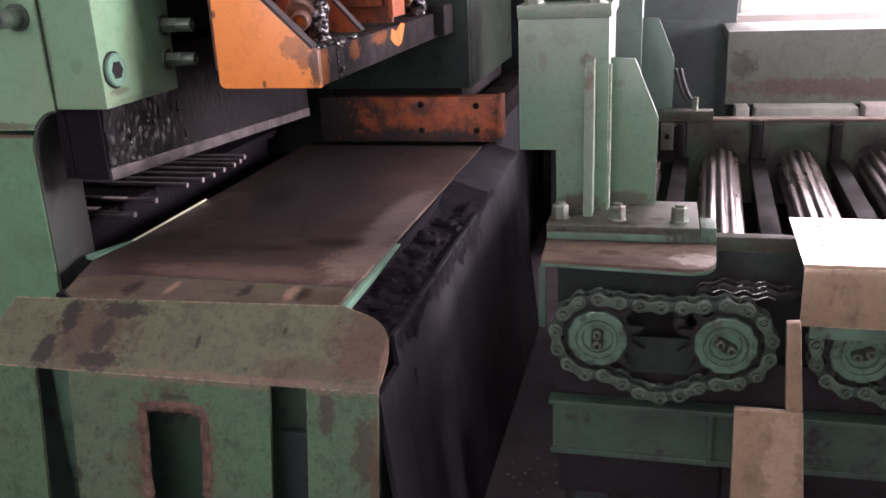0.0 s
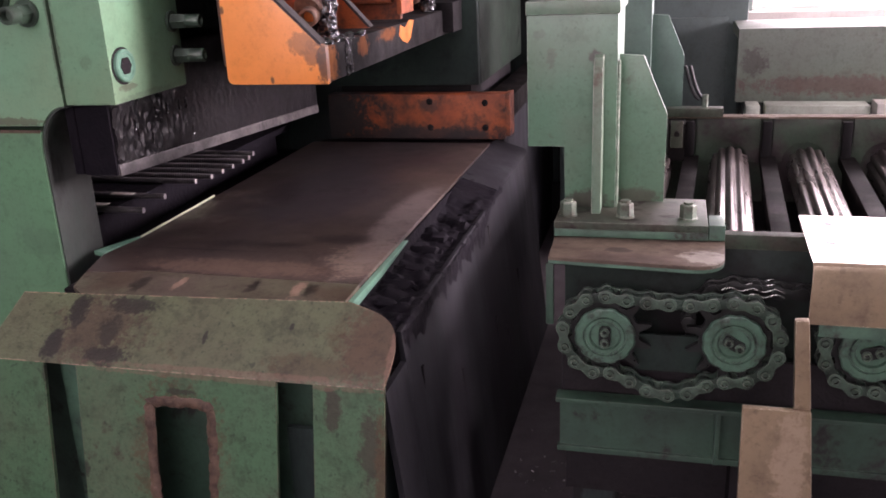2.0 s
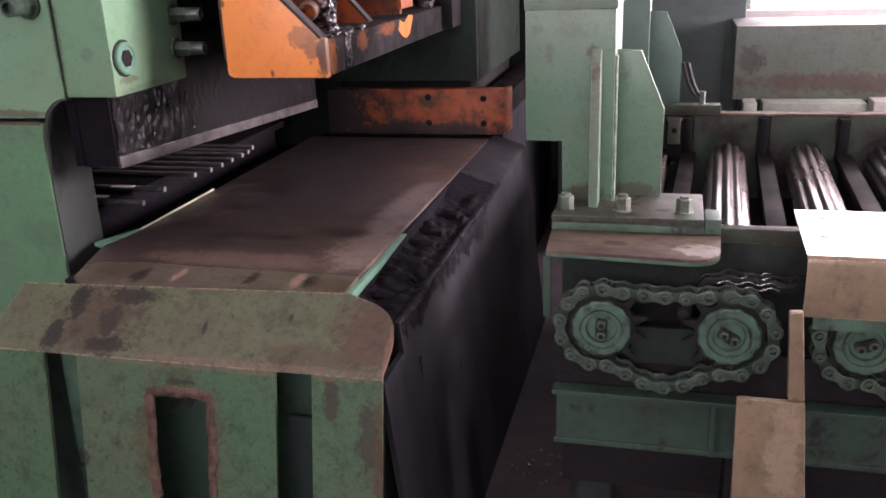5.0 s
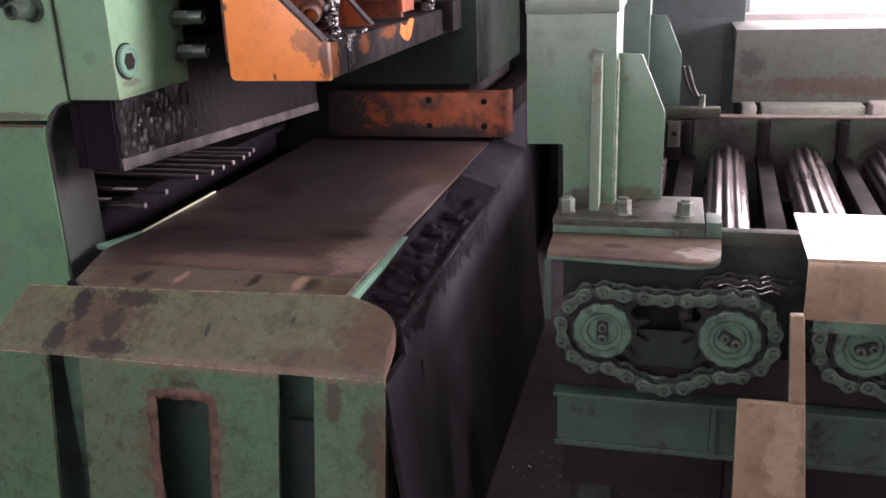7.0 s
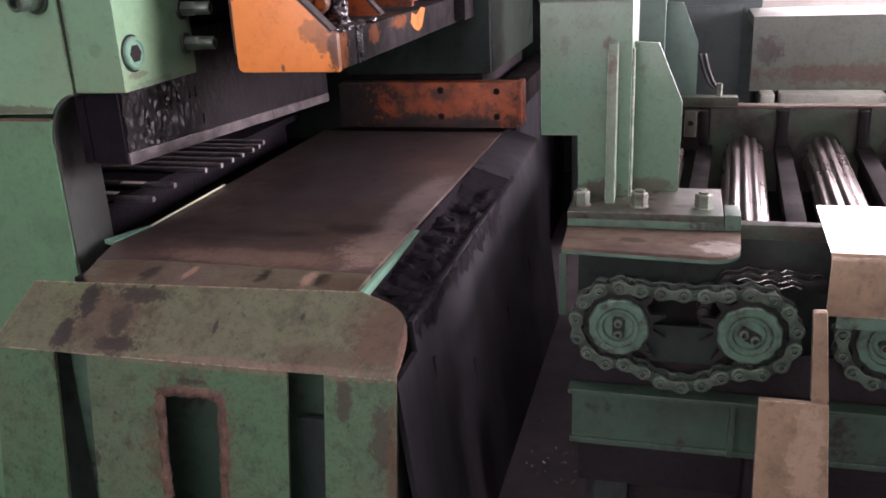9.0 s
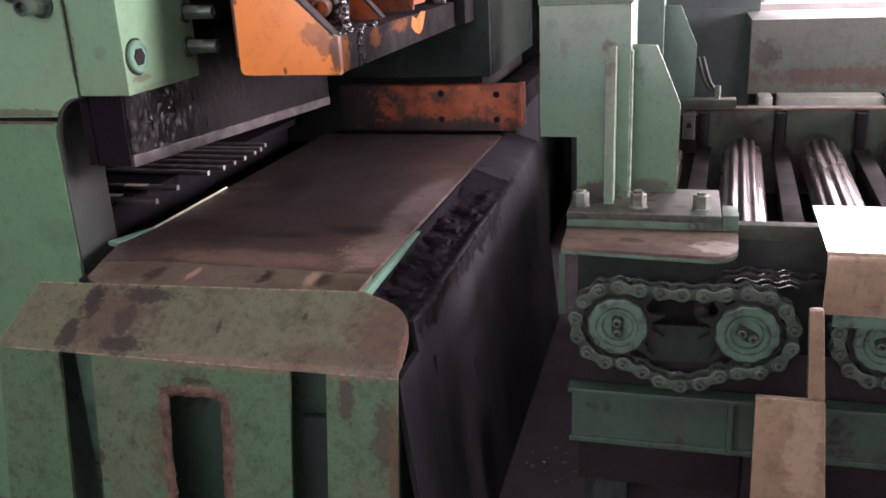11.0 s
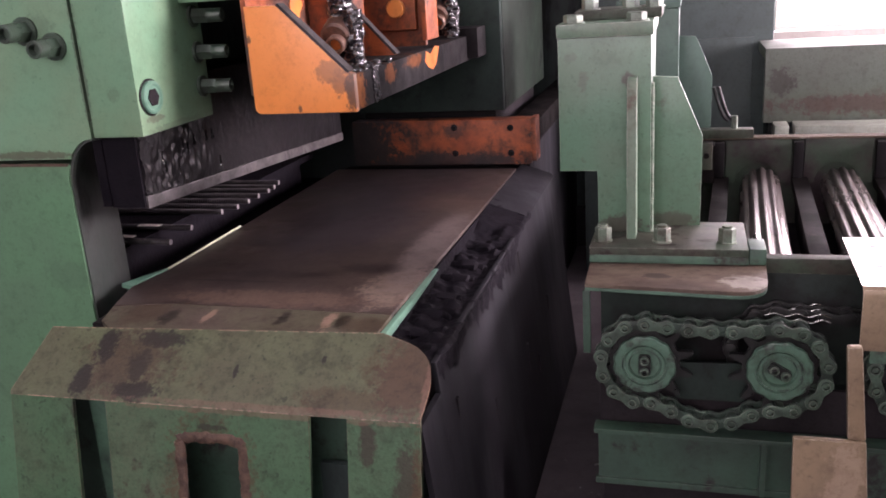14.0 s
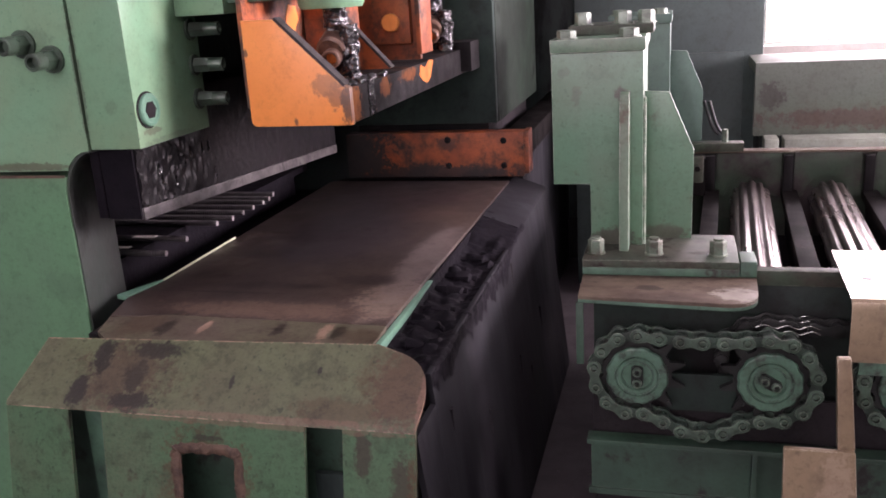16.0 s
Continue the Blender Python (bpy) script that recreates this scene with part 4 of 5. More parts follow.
part("cheek", B(-0.965, -0.755, 0.93, 0.955, 1.44, 1.78, bevel=0.004), ORANGE_DIRTY, boss)
part("cheek", B(-0.752, -0.735, 0.88, 1.02, 1.46, 1.78, bevel=0.003), ORANGE_DIRTY, boss)
part("block", B(-0.905, -0.775, 0.895, 0.929, 1.495, 1.66, bevel=0.006), ORANGE_DIRTY, boss)
bm = bmesh.new()
lathe(bm, (-0.84, 0.896, 1.565), (-0.84, 0.8, 1.565), [(0, 0.030), (0.014, 0.030), (0.018, 0.026)], 20)
part("pin", bm, ORANGE, boss)


def sludge(bm, cx, cy, z0, z1, rad):
    """A lumpy sleeve of grease round an upright rod."""
    rings = []
    for k in range(45):
        z = z0 + (z1 - z0) * k / 44
        ring = []
        for i in range(36):
            q = 2 * math.pi * i / 36
            p = Vector((cx + rad * math.cos(q), cy + rad * math.sin(q), z))
            r = rad + 0.010 * noise.noise(p * 38) + 0.006 * noise.noise(p * 95) + 0.003 * noise.noise(p * 190)
            ring.append(bm.verts.new((cx + r * math.cos(q), cy + r * math.sin(q), z)))
        rings.append(ring)
    for lo, hi in zip(rings, rings[1:]):
        for i in range(36):
            bm.faces.new((lo[i], lo[(i + 1) % 36], hi[(i + 1) % 36], hi[i]))
    bm.faces.new(rings[0][::-1]); bm.faces.new(rings[-1])


def ram(x, y, label):
    """A vertical rod caked in grease with a round collar above."""
    t = thing("hold_down_ram", (x, y, 1.43), label, "ram", "hold-down rams")
    bm = bmesh.new()
    lathe(bm, (x - 0.005, y, 1.63), (x - 0.005, y, 3), [(0, 0.088), (0.012, 0.095), (0.9, 0.095)], 32)
    part("cylinder", bm, GREEN, t, "mint green cylinder")
    part("rod", R((x, y, 1.44), (x, y, 1.64), 0.026, 16), BLACK, t)
    bm = bmesh.new()
    for cx, cy, z0, z1, rad in ((x + 0.004, y, 1.535, 1.64, 0.033), (x + 0.050, y - 0.03, 1.434, 1.585, 0.026)):
        sludge(bm, cx, cy, z0, z1, rad)
    tagged(part("grease", bm, GREASE, t, "wet lumpy black grease"), kind="stuff")
    bm = bmesh.new()
    lathe(bm, (x + 0.0, y, 1.535), (x + 0.004, y - 0.075, 1.505), [(0, 0.043), (0.06, 0.043), (0.066, 0.036)], 24)
    part("clevis", bm, COPPER, t, "brown bare clevis")
    bm = bmesh.new()
    c, d = Vector((x + 0.008, y - 0.055, 1.497)), Vector((0.12, -1, -0.16)).normalized()
    lathe(bm, c, c + d, [(0, 0.027), (0.036, 0.027), (0.039, 0.024), (0.039, 0.018), (0.012, 0.017)], 24)
    part("pin_tube", bm, COPPER, t, "open brown pin tube")
    bm = bmesh.new()
    rod(bm, c + d * 0.0121, c + d * 0.0135, 0.0165, 16)
    # Flat orange disc gives the bore its lit inside.
    part("pin_bore", bm, ORANGE_DIMMED, t)


ram(-0.872, 0.47, "grease-caked press ram with a brown clevis pin")
ram(-0.83, 1.40, "grease-caked press ram further along the bracket")
cross = thing("ram_beam", (-1.0, 0.6, 1.66), "dark green cross beam carrying the rams", "beam")
part("underside", B(-1.098, -0.975, 0.27, 1.58, 1.66, 1.78, bevel=0.004), GREEN_DIRTY, cross)


# ---- roller conveyor ----
def column(dx, dy, label, paint):
    """A bolted plate stand: stepped front plate, side plate, gusset, rib, cap."""
    c = thing("plate_stand", (-0.1 + dx, 0.35 + dy, 0.985), label, "stand", "stands on the conveyor")
    f = [(-0.232, 1.149), (-0.136, 1.149), (-0.134, 0.985), (-0.001, 0.985), (-0.001, 1.488), (-0.232, 1.488)]
    part("front_plate", P([(x + dx, z) for x, z in f], "y", 0.312 + dy, 0.326 + dy, 0.0015), paint, c)
    part("side_plate", B(-0.016 + dx, -0.001 + dx, 0.327 + dy, 0.62 + dy, 0.985, 1.488, bevel=0.0015), paint, c)
    part("back_plate", B(-0.232 + dx, -0.018 + dx, 0.60 + dy, 0.615 + dy, 1.15, 1.488), GREEN_DIRTY, c)
    g = [(0.0, 0.985), (0.124, 0.985), (0.126, 1.224), (0.062, 1.376), (0.0, 1.380)]
    part("gusset", P([(x + dx, z) for x, z in g], "y", 0.380 + dy, 0.392 + dy, 0.0012), paint, c, "sloped green gusset plate")
    if dy == 0:
        r = [(0.314, 0.986), (0.245, 0.986), (0.268, 1.355), (0.29, 1.383), (0.314, 1.39)]
        part("rib", P(r, "x", -0.058, -0.034, 0.0025), RIB, c, "worn rib with pale chipped and highlighted edges")
        # Bead added so the corner shows its bright highlight line.
        part("weld_bead", R((0.0025, 0.320, 0.986), (0.0025, 0.320, 1.372), 0.0045, 8), RIB, c, "weld bead that draws the corner's bright highlight")
    cap = part("cap_plate", B(-0.234 + dx, 0.004 + dx, 0.305 + dy, 0.66 + dy, 1.489, 1.522, bevel=0.002), RIB if dy == 0 else paint, c, "worn green cap plate")
    for x, y in ((-0.195, 0.34), (-0.038, 0.34)):
        bm = bmesh.new()
        hexbolt(bm, (x + dx, y + dy, 1.522), (0, 0, 1), 0.025, 0.019)
        part("bolt", bm, BOLT, cap)
    return c


column(0, 0, "green bolted plate stand with gusset and rib", GREEN_STAND)
column(0.052, 1.27, "green bolted plate stand behind the rollers, coloured as shaded", FAR_STAND)
tb = thing("bearing_block", (-0.06, 0.50, 1.522), "dusty bolted flange block on top of the stand", "bearing block")
part("flange", B(-0.20, 0.02, 0.43, 0.60, 1.523, 1.548, bevel=0.003), BASE_BROWN, tb)
for x in (-0.165, -0.06, 0.0):
    bm = bmesh.new()
    hexbolt(bm, (x, 0.465, 1.548), (0, 0, 1), 0.022, 0.03)
    part("bolt", bm, BOLT, tb)

base = thing("base_plate", (0.06, 0.2, 0.94), "oily green base plate with three bolts on a brown lipped ledge", "base plate")
part("plate", B(-0.145, 0.235, 0.172, 0.415, 0.966, 0.985, bevel=0.002), BASE_BROWN, base, "brown-green bolted plate")
part("shim", B(0.237, 0.276, 0.178, 0.27, 0.945, 0.985, bevel=0.003), GREEN_DIRTY, base)
part("under_plate", B(-0.145, 0.236, 0.175, 0.41, 0.945, 0.965, bevel=0.002), GREEN_DIRTY, base)
lip = rounded([(-0.146, 0.24), (-0.140, 0.02), (0.268, -0.014), (0.277, 0.2), (0.277, 0.24)], 2, 0.085, 10)
part("ledge", P(lip, "z", 0.934, 0.943, 0.001), STEEL_RUSTY, base, "brown worn ledge with a rounded corner")
part("ledge_edge", P(lip, "z", 0.9255, 0.9335, 0.001), GREEN_DIRTY, base, "green painted underside edge")
part("leg", B(-0.146, -0.128, 0.02, 0.034, 0.765, 0.9250, bevel=0.0015), CHANNEL, base)
for x in (-0.115, 0.031, 0.187):
    bm = bmesh.new()
    lathe(bm, (x, 0.232, 0.985), (x, 0.232, 2), [(0, 0.0235), (0.004, 0.0235)], 20)
    lathe(bm, (x, 0.232, 0.989), (x, 0.232, 2), [(0, 0.021), (0.031, 0.021), (0.034, 0.0185)], 6)
    rod(bm, (x, 0.232, 1.018), (x, 0.232, 1.029), 0.0125, 12)
    part("bolt", bm, NUT, base)

frame_ = thing("conveyor_frame", (0.6, 0.9, 0), "oily green welded conveyor frame", "conveyor frame")
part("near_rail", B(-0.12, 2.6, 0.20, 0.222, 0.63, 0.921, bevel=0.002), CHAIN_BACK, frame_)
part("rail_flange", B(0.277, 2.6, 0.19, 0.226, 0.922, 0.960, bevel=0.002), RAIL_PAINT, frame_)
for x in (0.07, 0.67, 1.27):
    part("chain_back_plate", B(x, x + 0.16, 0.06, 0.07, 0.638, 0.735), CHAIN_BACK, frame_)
# Black sheet standing in for the shade behind the chains.
part("chain_bay_shade", B(-0.115, 2.6, 0.10, 0.11, 0.38, 0.66), BLACK, frame_)
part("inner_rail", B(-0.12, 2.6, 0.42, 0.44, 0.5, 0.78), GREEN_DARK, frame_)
bm = bmesh.new()
box(bm, -0.125, 2.6, 0.035, 0.085, 0.540, 0.552, bevel=0.002)
box(bm, -0.118, 2.6, 0.075, 0.085, 0.395, 0.5395)
box(bm, -0.125, 2.6, 0.068, 0.085, 0.378, 0.3945, bevel=0.002)
part("channel", bm, CHANNEL, frame_, "green channel beam below the chains")
for x in (0.272, 0.88, 1.5):
    part("stiffener", B(x, x + 0.012, 0.038, 0.074, 0.3955, 0.5395), CHANNEL, frame_)
for x in (0.32, 1.3):
    part("leg", B(x, x + 0.09, 0.09, 0.19, 0.0, 0.3915), BLACK, frame_)
part("lower_beam", B(-0.12, 2.6, 0.24, 0.42, 0.15, 0.40), BLACK, frame_)
part("leg", B(-0.1, 0.02, 0.25, 0.40, 0.0, 0.15), GREEN_DARK, frame_)
part("catch_tray", B(-0.1, 2.6, 0.45, 1.7, 0.60, 0.62), BLACK, frame_)

# far side plate with arches over the rollers
far = part("far_rail", B(-0.15, 2.6, 1.77, 1.79, 0.50, 0.9525), FAR_DIRTY, frame_)
for i in range(9):
    x0 = 0.065 + 0.30 * i
    n = 14
    arch = [(x0 + 0.085 * math.cos(a), 0.775 + 0.085 * math.sin(a)) for a in [math.pi * k / n for k in range(n + 1)]]
    poly = [(x0 - 0.125, 0.775)] + [(x0 - 0.125, 0.952), (x0 + 0.125, 0.952), (x0 + 0.125, 0.775)] + arch
    part("bearing_plate", P(poly, "y", 1.745, 1.768, 0.002), FAR_DIRTY, frame_, "oily green arched bearing plate")
part("far_top_strip", B(-0.15, 2.6, 1.742, 1.80, 0.953, 0.962, bevel=0.002), STEEL_RUSTY, frame_, "worn bright top strip")

SKEW = 0.05


def roller(x):
    """A fluted table roller on its shaft."""
    r = thing("table_roller", (x, 1.1, 0.765), "polished fluted steel table roller", "roller", "table rollers")
    bm = bmesh.new()
    seg, rings = 96, []
    for y, s in ((0.45, 0.93), (0.46, 1.0), (1.73, 1.0), (1.742, 0.9)):
        ring = []
        for i in range(seg):
            a = 2 * math.pi * i / seg
            q = 0.0785 * s - 0.0105 * (0.5 - 0.5 * math.cos(12 * a + 0.9 * x)) ** 1.6
            ring.append(bm.verts.new((x + SKEW * (y - 0.45) + q * math.cos(a), y, 0.765 + q * math.sin(a))))
        rings.append(ring)
    for a, b in zip(rings, rings[1:]):
        for i in range(seg):
            bm.faces.new((a[i], a[(i + 1) % seg], b[(i + 1) % seg], b[i]))
    bm.faces.new(rings[0]); bm.faces.new(rings[-1][::-1])
    part("barrel", bm, STEEL, r, "fluted bright steel barrel")
    part("shaft", R((x, 0.06, 0.765), (x + SKEW * 1.32, 1.77, 0.765), 0.028, 16), BLACK, r)


for i in range(9):
    roller(0.30 * i + 0.012)
for i in range(9):
    x = 0.16 + 0.30 * i
    g = thing("guide_bar", (x, 1.1, 0.8), "dark worn flat guide bar between rollers", "guide bar", "guide bars between rollers")
    e = SKEW * 1.3
    part("bar", P([(x - 0.03, 0.44), (x + 0.03, 0.44), (x + 0.03 + e, 1.744), (x - 0.03 + e, 1.744)], "z", 0.765, 0.80, bevel=0.003), DARK_STEEL, g)
    part("web", P([(x - 0.01, 0.46), (x + 0.01, 0.46), (x + 0.01 + e, 1.74), (x - 0.01 + e, 1.74)], "z", 0.621, 0.764), BLACK, g)
    rp = thing("rib_post", (x + 0.055, 1.74, 0.80), "dark upright rib between bearing plates", "rib", "ribs between bearing plates")
    part("post", B(x + 0.037, x + 0.073, 1.715, 1.7435, 0.80, 0.945, bevel=0.002), SOOT, rp)

# ---- chain drives ----
PITCH, TEETH, AX = 0.0508, 12, 0.75
RP = PITCH / (2 * math.sin(math.pi / TEETH))


def sprocket(x, turn, z=AX):
    s = thing("sprocket", (x, 0.02, z), "oily green chain sprocket with a two-bolt end plate", "sprocket", "sprockets on the roller shafts")
    bm = bmesh.new()
    pts = []
    for i in range(TEETH):
        for da, r in ((-0.13, RP - 0.016), (-0.05, RP - 0.018), (0.05, RP - 0.018), (0.13, RP - 0.016), (0.20, RP + 0.004), (0.245, RP + 0.015), (0.28, RP + 0.015), (0.325, RP + 0.004)):
            a = 2 * math.pi * i / TEETH + da + turn
            pts.append((x + r * math.cos(a), z + r * math.sin(a)))
    prism(bm, pts, "y", 0.014, 0.030)
    part("toothed_ring", bm, PIN, s, "black greasy toothed ring")
    bm = bmesh.new()
    prof = [(0, 0.072), (0.010, 0.0745), (0.014, 0.073), (0.016, 0.070), (0.0155, 0.0525), (0.011, 0.0515), (0.0105, 0.048), (0.0135, 0.0465), (0.013, 0.038), (0.006, 0.035)]
    lathe(bm, (x, 0.013, z), (x, -1, z), prof, 72)
    for v in bm.verts:
        dx, dz = v.co.x - x, v.co.z - z
        if math.hypot(dx, dz) > 0.066:
            k = 1 - 0.045 * (0.5 + 0.5 * math.cos(TEETH * (math.atan2(dz, dx) - turn))) ** 2 - 0.02 * abs(noise.noise(v.co * 40))
            v.co.x, v.co.z = x + dx * k, z + dz * k
    part("hub_disc", bm, CHAIN_PAINT, s, "green painted dished hub disc")
    bm = bmesh.new()
    u = Vector((math.cos(turn * 1.0 + 1.57), 0, math.sin(turn * 1.0 + 1.57)))
    c = Vector((x, 0.0, z))
    d = Vector((-u.z, 0, u.x))
    poly = [c + u * 0.026 + d * 0.008, c + u * 0.02 + d * 0.014, c - u * 0.02 + d * 0.014, c - u * 0.026 + d * 0.008, c - u * 0.026 - d * 0.008, c - u * 0.02 - d * 0.014, c + u * 0.02 - d * 0.014, c + u * 0.026 - d * 0.008]
    prism(bm, [(p.x, p.z) for p in poly], "y", -0.006, 0.003)
    part("end_plate", bm, PIN, s)
    for k in (-1, 1):
        bm = bmesh.new()
        q = c + u * 0.0145 * k
        lathe(bm, (q.x, -0.0055, q.z), (q.x, -1, q.z), [(0, 0.011), (0.009, 0.011), (0.011, 0.0095), (0.011, 0.0065), (-0.002, 0.0055)], 16)
        part("socket_bolt", bm, CHAIN, s)


CHAIN_PAINT = mat("green_paint_with_grease", (0.095, 0.20, 0.14, 1), (0.06, 0.12, 0.085, 1), 0.7, 16.0, 0.38, wear=(0.022, 0.024, 0.021, 1), wear_at=0.575, wear_scale=16.0, bump=0.15, soft=0.07, tone=0.68, edge=(0.02, 0.022, 0.02, 1), grime=0.9)


def link_mesh(outer, skin):
    """Two dog-bone plates, with rollers on an inner link; from pin to pin along x."""
    bm = bmesh.new()
    out = []
    r, wst = (0.0174, 0.0102) if outer else (0.0180, 0.0112)
    for s, c in ((1, PITCH), (-1, 0.0)):
        for k in range(-4, 5):
            a = k * 0.48
            out.append((c + s * r * math.cos(a), s * r * math.sin(a)))
        out.append((PITCH / 2, s * wst))
    for y in ((-0.003, 0.003), (0.041, 0.047)) if outer else ((0.0035, 0.009), (0.035, 0.0405)):
        prism(bm, out, "y", *y, bevel=0.0011)
    if not outer:
        for x in (0.0, PITCH):
            rod(bm, (x, 0.010, 0), (x, 0.034, 0), 0.0135, 14)
    return mesh_of("link", bm, skin)


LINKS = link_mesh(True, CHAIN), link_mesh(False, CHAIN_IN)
# Black copy of the links, used for the rear chain only.
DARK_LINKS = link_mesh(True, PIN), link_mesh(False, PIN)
bm = bmesh.new()
lathe(bm, (0, 0.045, 0), (0, -1, 0), [(0, 0.008), (0.048, 0.0102), (0.0505, 0.0102), (0.053, 0.0086), (0.053, 0.0062), (0.036, 0.0056)], 16)
PIN_MESH = mesh_of("pin", bm, CHAIN)
PIN_MESH.materials.append(BLACK)
# Black in the bore and down the flanks darkens the recess by colour.
for q in PIN_MESH.polygons:
    if math.hypot(q.center.x, q.center.z) < 0.0060 or abs(q.normal.y) < 0.5:
        q.material_index = 1


def chain(xa, xb, y, sag, label, dark=False):
    """A roller chain round two sprockets: taut top run, slack lower run."""
    t = thing("roller_chain", ((xa + xb) / 2, y, AX), label, "roller chain", "drive chains")
    curve = []
    loop = RP + 0.005
    for i in range(61):
        u = i / 60
        curve.append((xa + (xb - xa) * u, AX + loop - 0.012 * 4 * u * (1 - u)))
    end = -0.35
    for i in range(1, 60):
        a = math.pi / 2 + (-(math.pi) + end) * i / 60
        curve.append((xb + loop * math.cos(a), AX + loop * math.sin(a)))
    p, q = (xb + loop * math.cos(-math.pi / 2 + end), AX + loop * math.sin(-math.pi / 2 + end)), (xa - loop * math.cos(-math.pi / 2 + end), AX + loop * math.sin(-math.pi / 2 + end))
    for i in range(61):
        u = i / 60
        curve.append((p[0] + (q[0] - p[0]) * u, p[1] + (q[1] - p[1]) * u - sag * 4 * u * (1 - u)))
    for i in range(1, 60):
        a = (-math.pi / 2 - end) - (math.pi - end) * i / 60
        curve.append((xa + loop * math.cos(a), AX + loop * math.sin(a)))
    pts = np.array(curve + [curve[0]])
    d = np.r_[0, np.cumsum(np.hypot(*np.diff(pts, axis=0).T))]
    n = 2 * round(d[-1] / PITCH / 2)
    s = np.linspace(0, d[-1], n + 1)
    X, Z = np.interp(s, d, pts[:, 0]), np.interp(s, d, pts[:, 1])
    for i in range(n):
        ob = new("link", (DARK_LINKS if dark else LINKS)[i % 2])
        ob.parent = t
        ang = math.atan2(Z[i + 1] - Z[i], X[i + 1] - X[i])
        ob.matrix_basis = Matrix.Translation((X[i] - (xa + xb) / 2, 0, Z[i] - AX)) @ Matrix.Rotation(-ang, 4, "Y")
        if i % 2 == 0 and not dark:
            for px in (0.0, PITCH):
                pn = new("pin", PIN_MESH)
                pn.parent = ob
                pn.location = (px, 0, 0)
    return t


for i, turn in enumerate((0.0, 1.05, 1.9, 0.4, 1.2, 0.7)):
    sprocket(0.30 * i, turn)
chain(0.0, 0.30, 0.0, 0.052, "oily green roller chain round a pair of sprockets")
chain(0.60, 0.90, 0.0, 0.052, "oily green roller chain partly behind the guard")
chain(0.30, 0.60, 0.105, 0.03, "roller chain with black links behind the first", True)
chain(1.20, 1.50, 0.0, 0.042, "oily green roller chain behind the guard")
# bright strips that draw the light caught by the rear chain's link tops
top = thing("link_glints", (0.40, 0.13, 0.85), "wavy bright strips for glints on the rear chain's link tops", "chain")
for k, (y, x0, x1) in enumerate(((0.066, 0.345, 0.425), (0.100, 0.285, 0.43), (0.134, 0.275, 0.415), (0.168, 0.280, 0.44), (0.202, 0.285, 0.39))):
    bm = bmesh.new()
    tube(bm, [(x0 + (x1 - x0) * i / 30 - 0.014, y, AX + RP + 0.002 + 0.004 * math.cos((x0 + (x1 - x0) * i / 30) * 2 * math.pi / PITCH)) for i in range(31)], 0.0017, 6)
    part("edge", bm, CHAIN_BRIGHT, top)

# ---- guard sheet and post before the chains ----
guard = thing("chain_guard", (0.9, 0.05, 0.85), "bent brown sheet-steel chain guard with a bright top", "chain guard")
bm = bmesh.new()
prism(bm, [(-0.1135, 1.004), (-0.115, 1.004), (-0.126, 0.999), (-0.130, 0.988), (-0.130, 0.868), (-0.126, 0.868), (-0.126, 0.986), (-0.122, 0.996), (-0.1135, 1.000)], "x", 0.436, 1.6)
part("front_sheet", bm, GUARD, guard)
part("top_sheet", P([(0.436, -0.113), (1.6, -0.113), (1.6, 0.225), (0.448, 0.225)], "z", 1.0, 1.004), GUARD_TOP, guard, "top sheet lightened for the window's glare")
for x, y in ((0.505, 0.16), (0.49, 0.02), (0.72, 0.1)):
    bm = bmesh.new()
    lathe(bm, (x, y, 1.004), (x, y, 2), [(0, 0.012), (0.001, 0.011), (0.0012, 0.006)], 16)
    part("screw", bm, PIN, guard)
part("inner_strip", B(0.46, 1.6, -0.118, -0.11, 0.835, 0.90), GREEN_DIRTY, guard)
part("leg", B(1.35, 1.39, 0.10, 0.14, 0.958, 0.999), GREEN_DARK, guard)
post = thing("guard_post", (0.40, -0.26, 0), "brown steel post with a wide lower plate before the chains", "post")
part("upright", P([(0.387, 0.938), (0.414, 0.940), (0.4335, 0.7425), (0.400, 0.7425)], "y", -0.282, -0.262, bevel=0.005), GUARD, post)
part("lower_plate", P([(0.312, 0.0), (0.497, 0.0), (0.4335, 0.742), (0.300, 0.742)], "y", -0.287, -0.271, bevel=0.005), GUARD, post)

# ---- far machines behind the rollers ----
FAR_PALE = mat("pale_grey_green_paint", (0.30, 0.33, 0.28, 1), (0.22, 0.22, 0.19, 1), 0.7, 8.0, 0.45)
fb = thing("far_beam", (1.6, 2.5, 0), "dusty grey-green box beam under the bright window", "machine beam")
part("face", B(0.425, 3.6, 2.35, 2.40, 0.915, 1.252, bevel=0.004), FAR_GREEN, fb)
part("top", B(0.425, 3.6, 2.401, 2.80, 1.20, 1.252, bevel=0.004), FAR_GREEN, fb)
part("foot", B(0.46, 3.6, 2.45, 2.75, 0.0, 0.914), GREEN_DARK, fb)
part("flange_bar", B(0.55, 0.985, 2.20, 2.33, 0.82, 0.925, bevel=0.004), FAR_PALE, fb, "pale worn flange strip")
# White bar added to paint the bright patch of daylight here.
part("flange_bar", B(1.01, 1.6, 2.19, 2.32, 0.82, 0.935, bevel=0.004), WHITE, fb, "white strip standing in for a patch of daylight")
part("flange_bar", B(0.465, 0.525, 2.20, 2.33, 0.82, 0.925, bevel=0.004), FAR_PALE, fb)
fc = thing("far_cabinet", (0.3, 2.9, 0), "machine cabinet behind the conveyor, blue-grey for haze", "cabinet")
part("body", B(-0.45, 0.495, 2.81, 3.4, 0.0, 2.9, bevel=0.01), BLUE_GREY, fc)
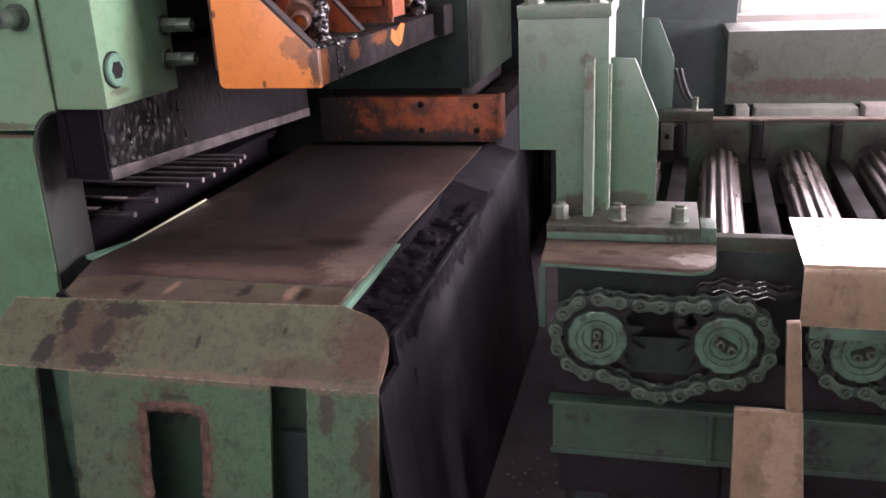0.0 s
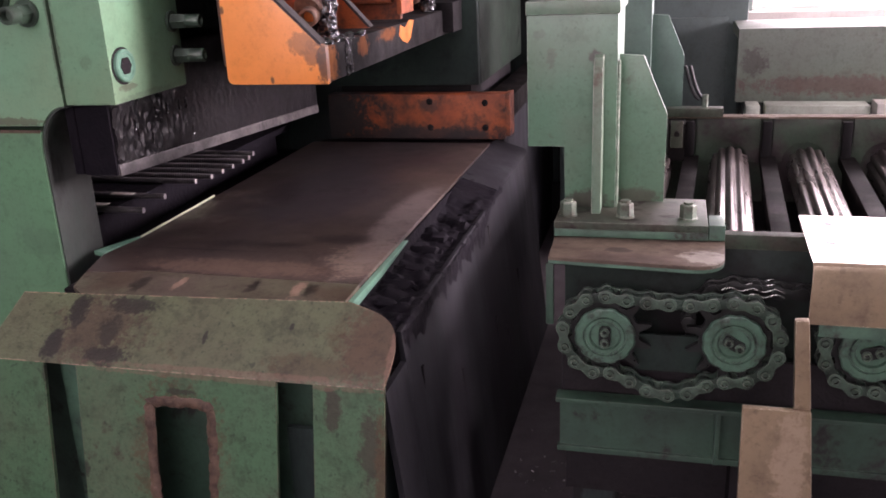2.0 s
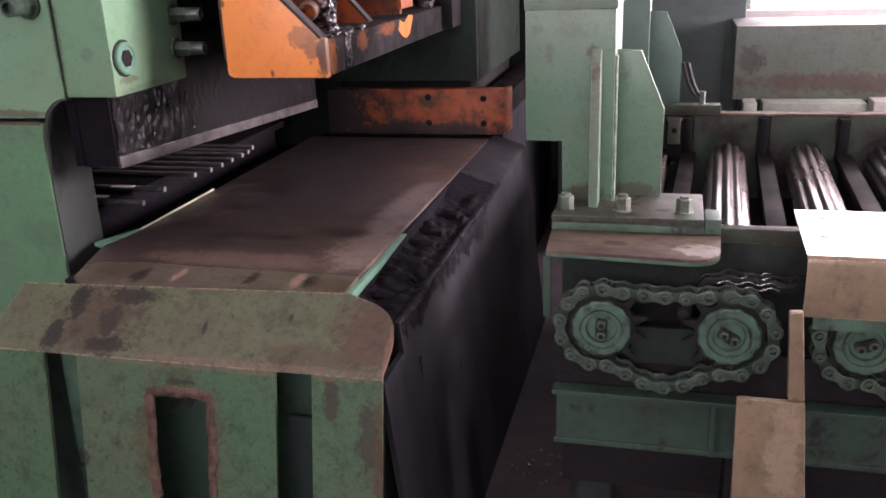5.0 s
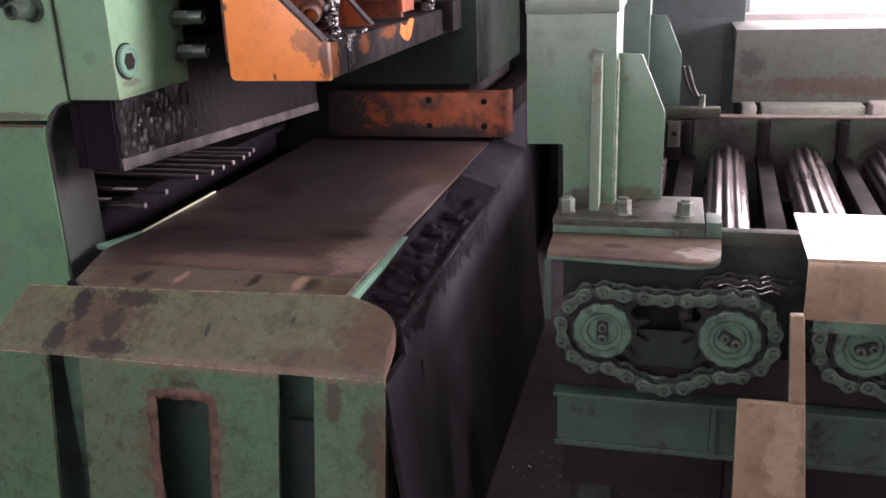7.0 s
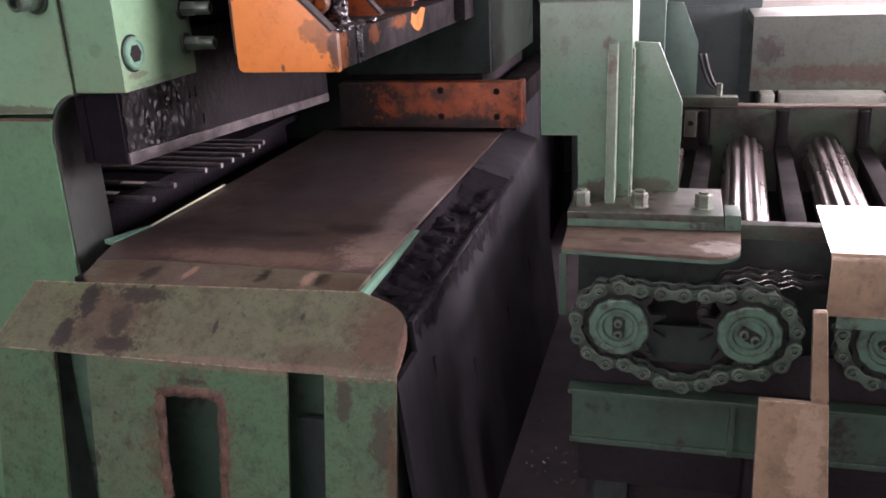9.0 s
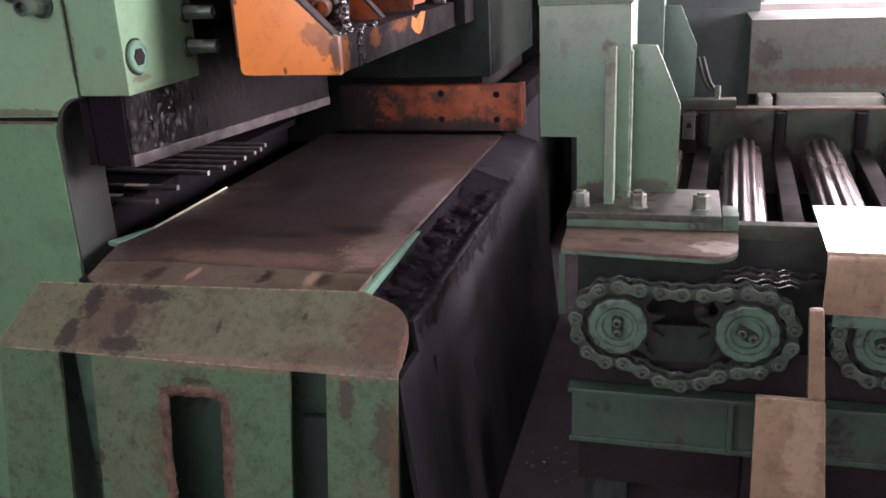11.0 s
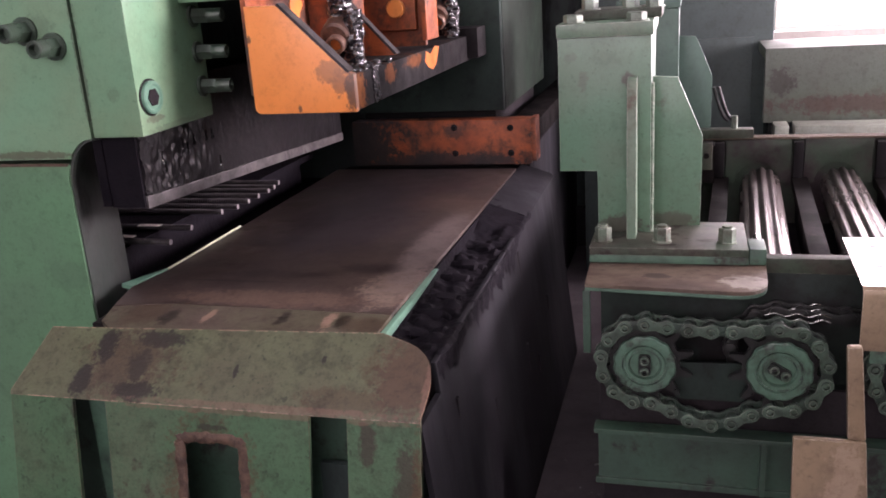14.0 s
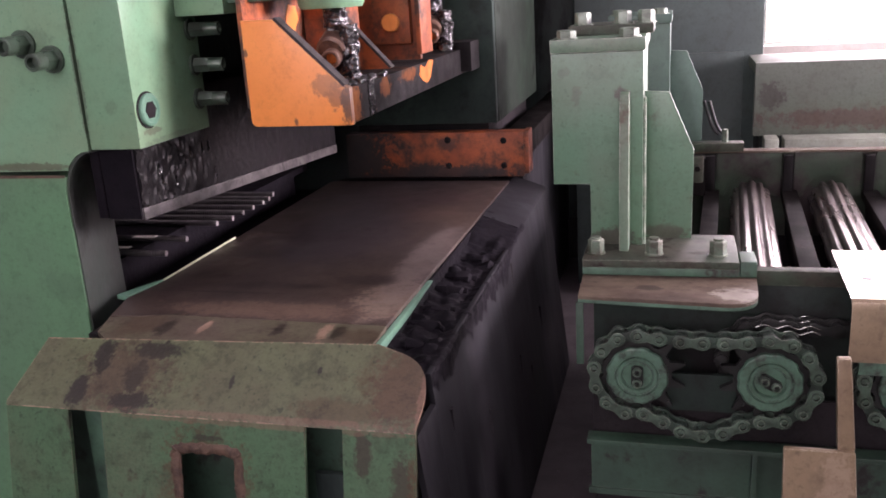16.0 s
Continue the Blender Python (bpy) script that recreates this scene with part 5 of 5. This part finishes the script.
part("door", B(-0.05, 0.40, 2.795, 2.809, 0.1, 1.27, bevel=0.003), BLUE_GREY, fc)
# Added box: covers the lit wall so the space behind stays dark.
rm = thing("dark_backing_box", (-1.8, 3.7, 0), "added dark green box hiding the bright wall behind the shear", "machine")
part("casing", B(-3.4, -0.46, 3.35, 3.95, 0.0, 3.4, bevel=0.01), GREEN_DARK, rm)
part("plinth", B(-3.4, -0.44, 3.30, 3.349, 0.0, 0.25, bevel=0.004), BLACK, rm)
cl = thing("clamp_bar", (0.25, 1.62, 0.98), "oily steel clamp bar with a bolt by the far rail", "clamp")
part("bar", B(0.12, 0.335, 1.60, 1.66, 0.985, 1.02, bevel=0.003), RAIL_PAINT, cl)
part("bolt", R((0.265, 1.63, 1.02), (0.265, 1.63, 1.07), 0.012, 6), BOLT, cl)
for k in range(2):
    hz = thing("hose", (0.2, 1.7, 1.0), "thin black hydraulic hose hanging by the stand", "hose", "hoses")
    bm = bmesh.new()
    tube(bm, [(0.185 + 0.02 * k + 0.06 * u, 1.72, 1.17 - 0.13 * u - 0.03 * math.sin(3 * u)) for u in [i / 12 for i in range(13)]], 0.007, 8)
    part("pipe", bm, RUBBER, hz)

lug = thing("stop_lug", (0.165, 1.6, 0.86), "small brown worn stop lug by the far rail", "lug")
part("block", B(0.138, 0.185, 1.60, 1.64, 0.862, 0.968, bevel=0.004), RAIL_PAINT, lug)
part("screw", R((0.162, 1.585, 0.92), (0.162, 1.605, 0.92), 0.012, 6), DARK_STEEL, lug)
part("bracket", B(0.13, 0.195, 1.641, 1.742, 0.80, 0.95), DARK_STEEL, lug)

# scrap on the floor
bm = bmesh.new()
for i in range(110):
    x, y = -0.32 + 0.45 * random.random(), 0.25 + 0.6 * random.random() ** 2
    l, a = 0.005 + 0.014 * random.random(), 6.28 * random.random()
    rod(bm, (x, y, 0.004), (x + l * math.cos(a), y + l * math.sin(a), 0.004 + 0.01 * random.random()), 0.0012 + 0.002 * random.random(), 5)
ob = new("scrap", mesh_of("scrap", bm, SWARF))
tagged(ob, "grey wire scrap and filings scattered on the floor", "scrap", kind="stuff")


def motions():
    """Everything here stands still; only the camera sways."""


motions()
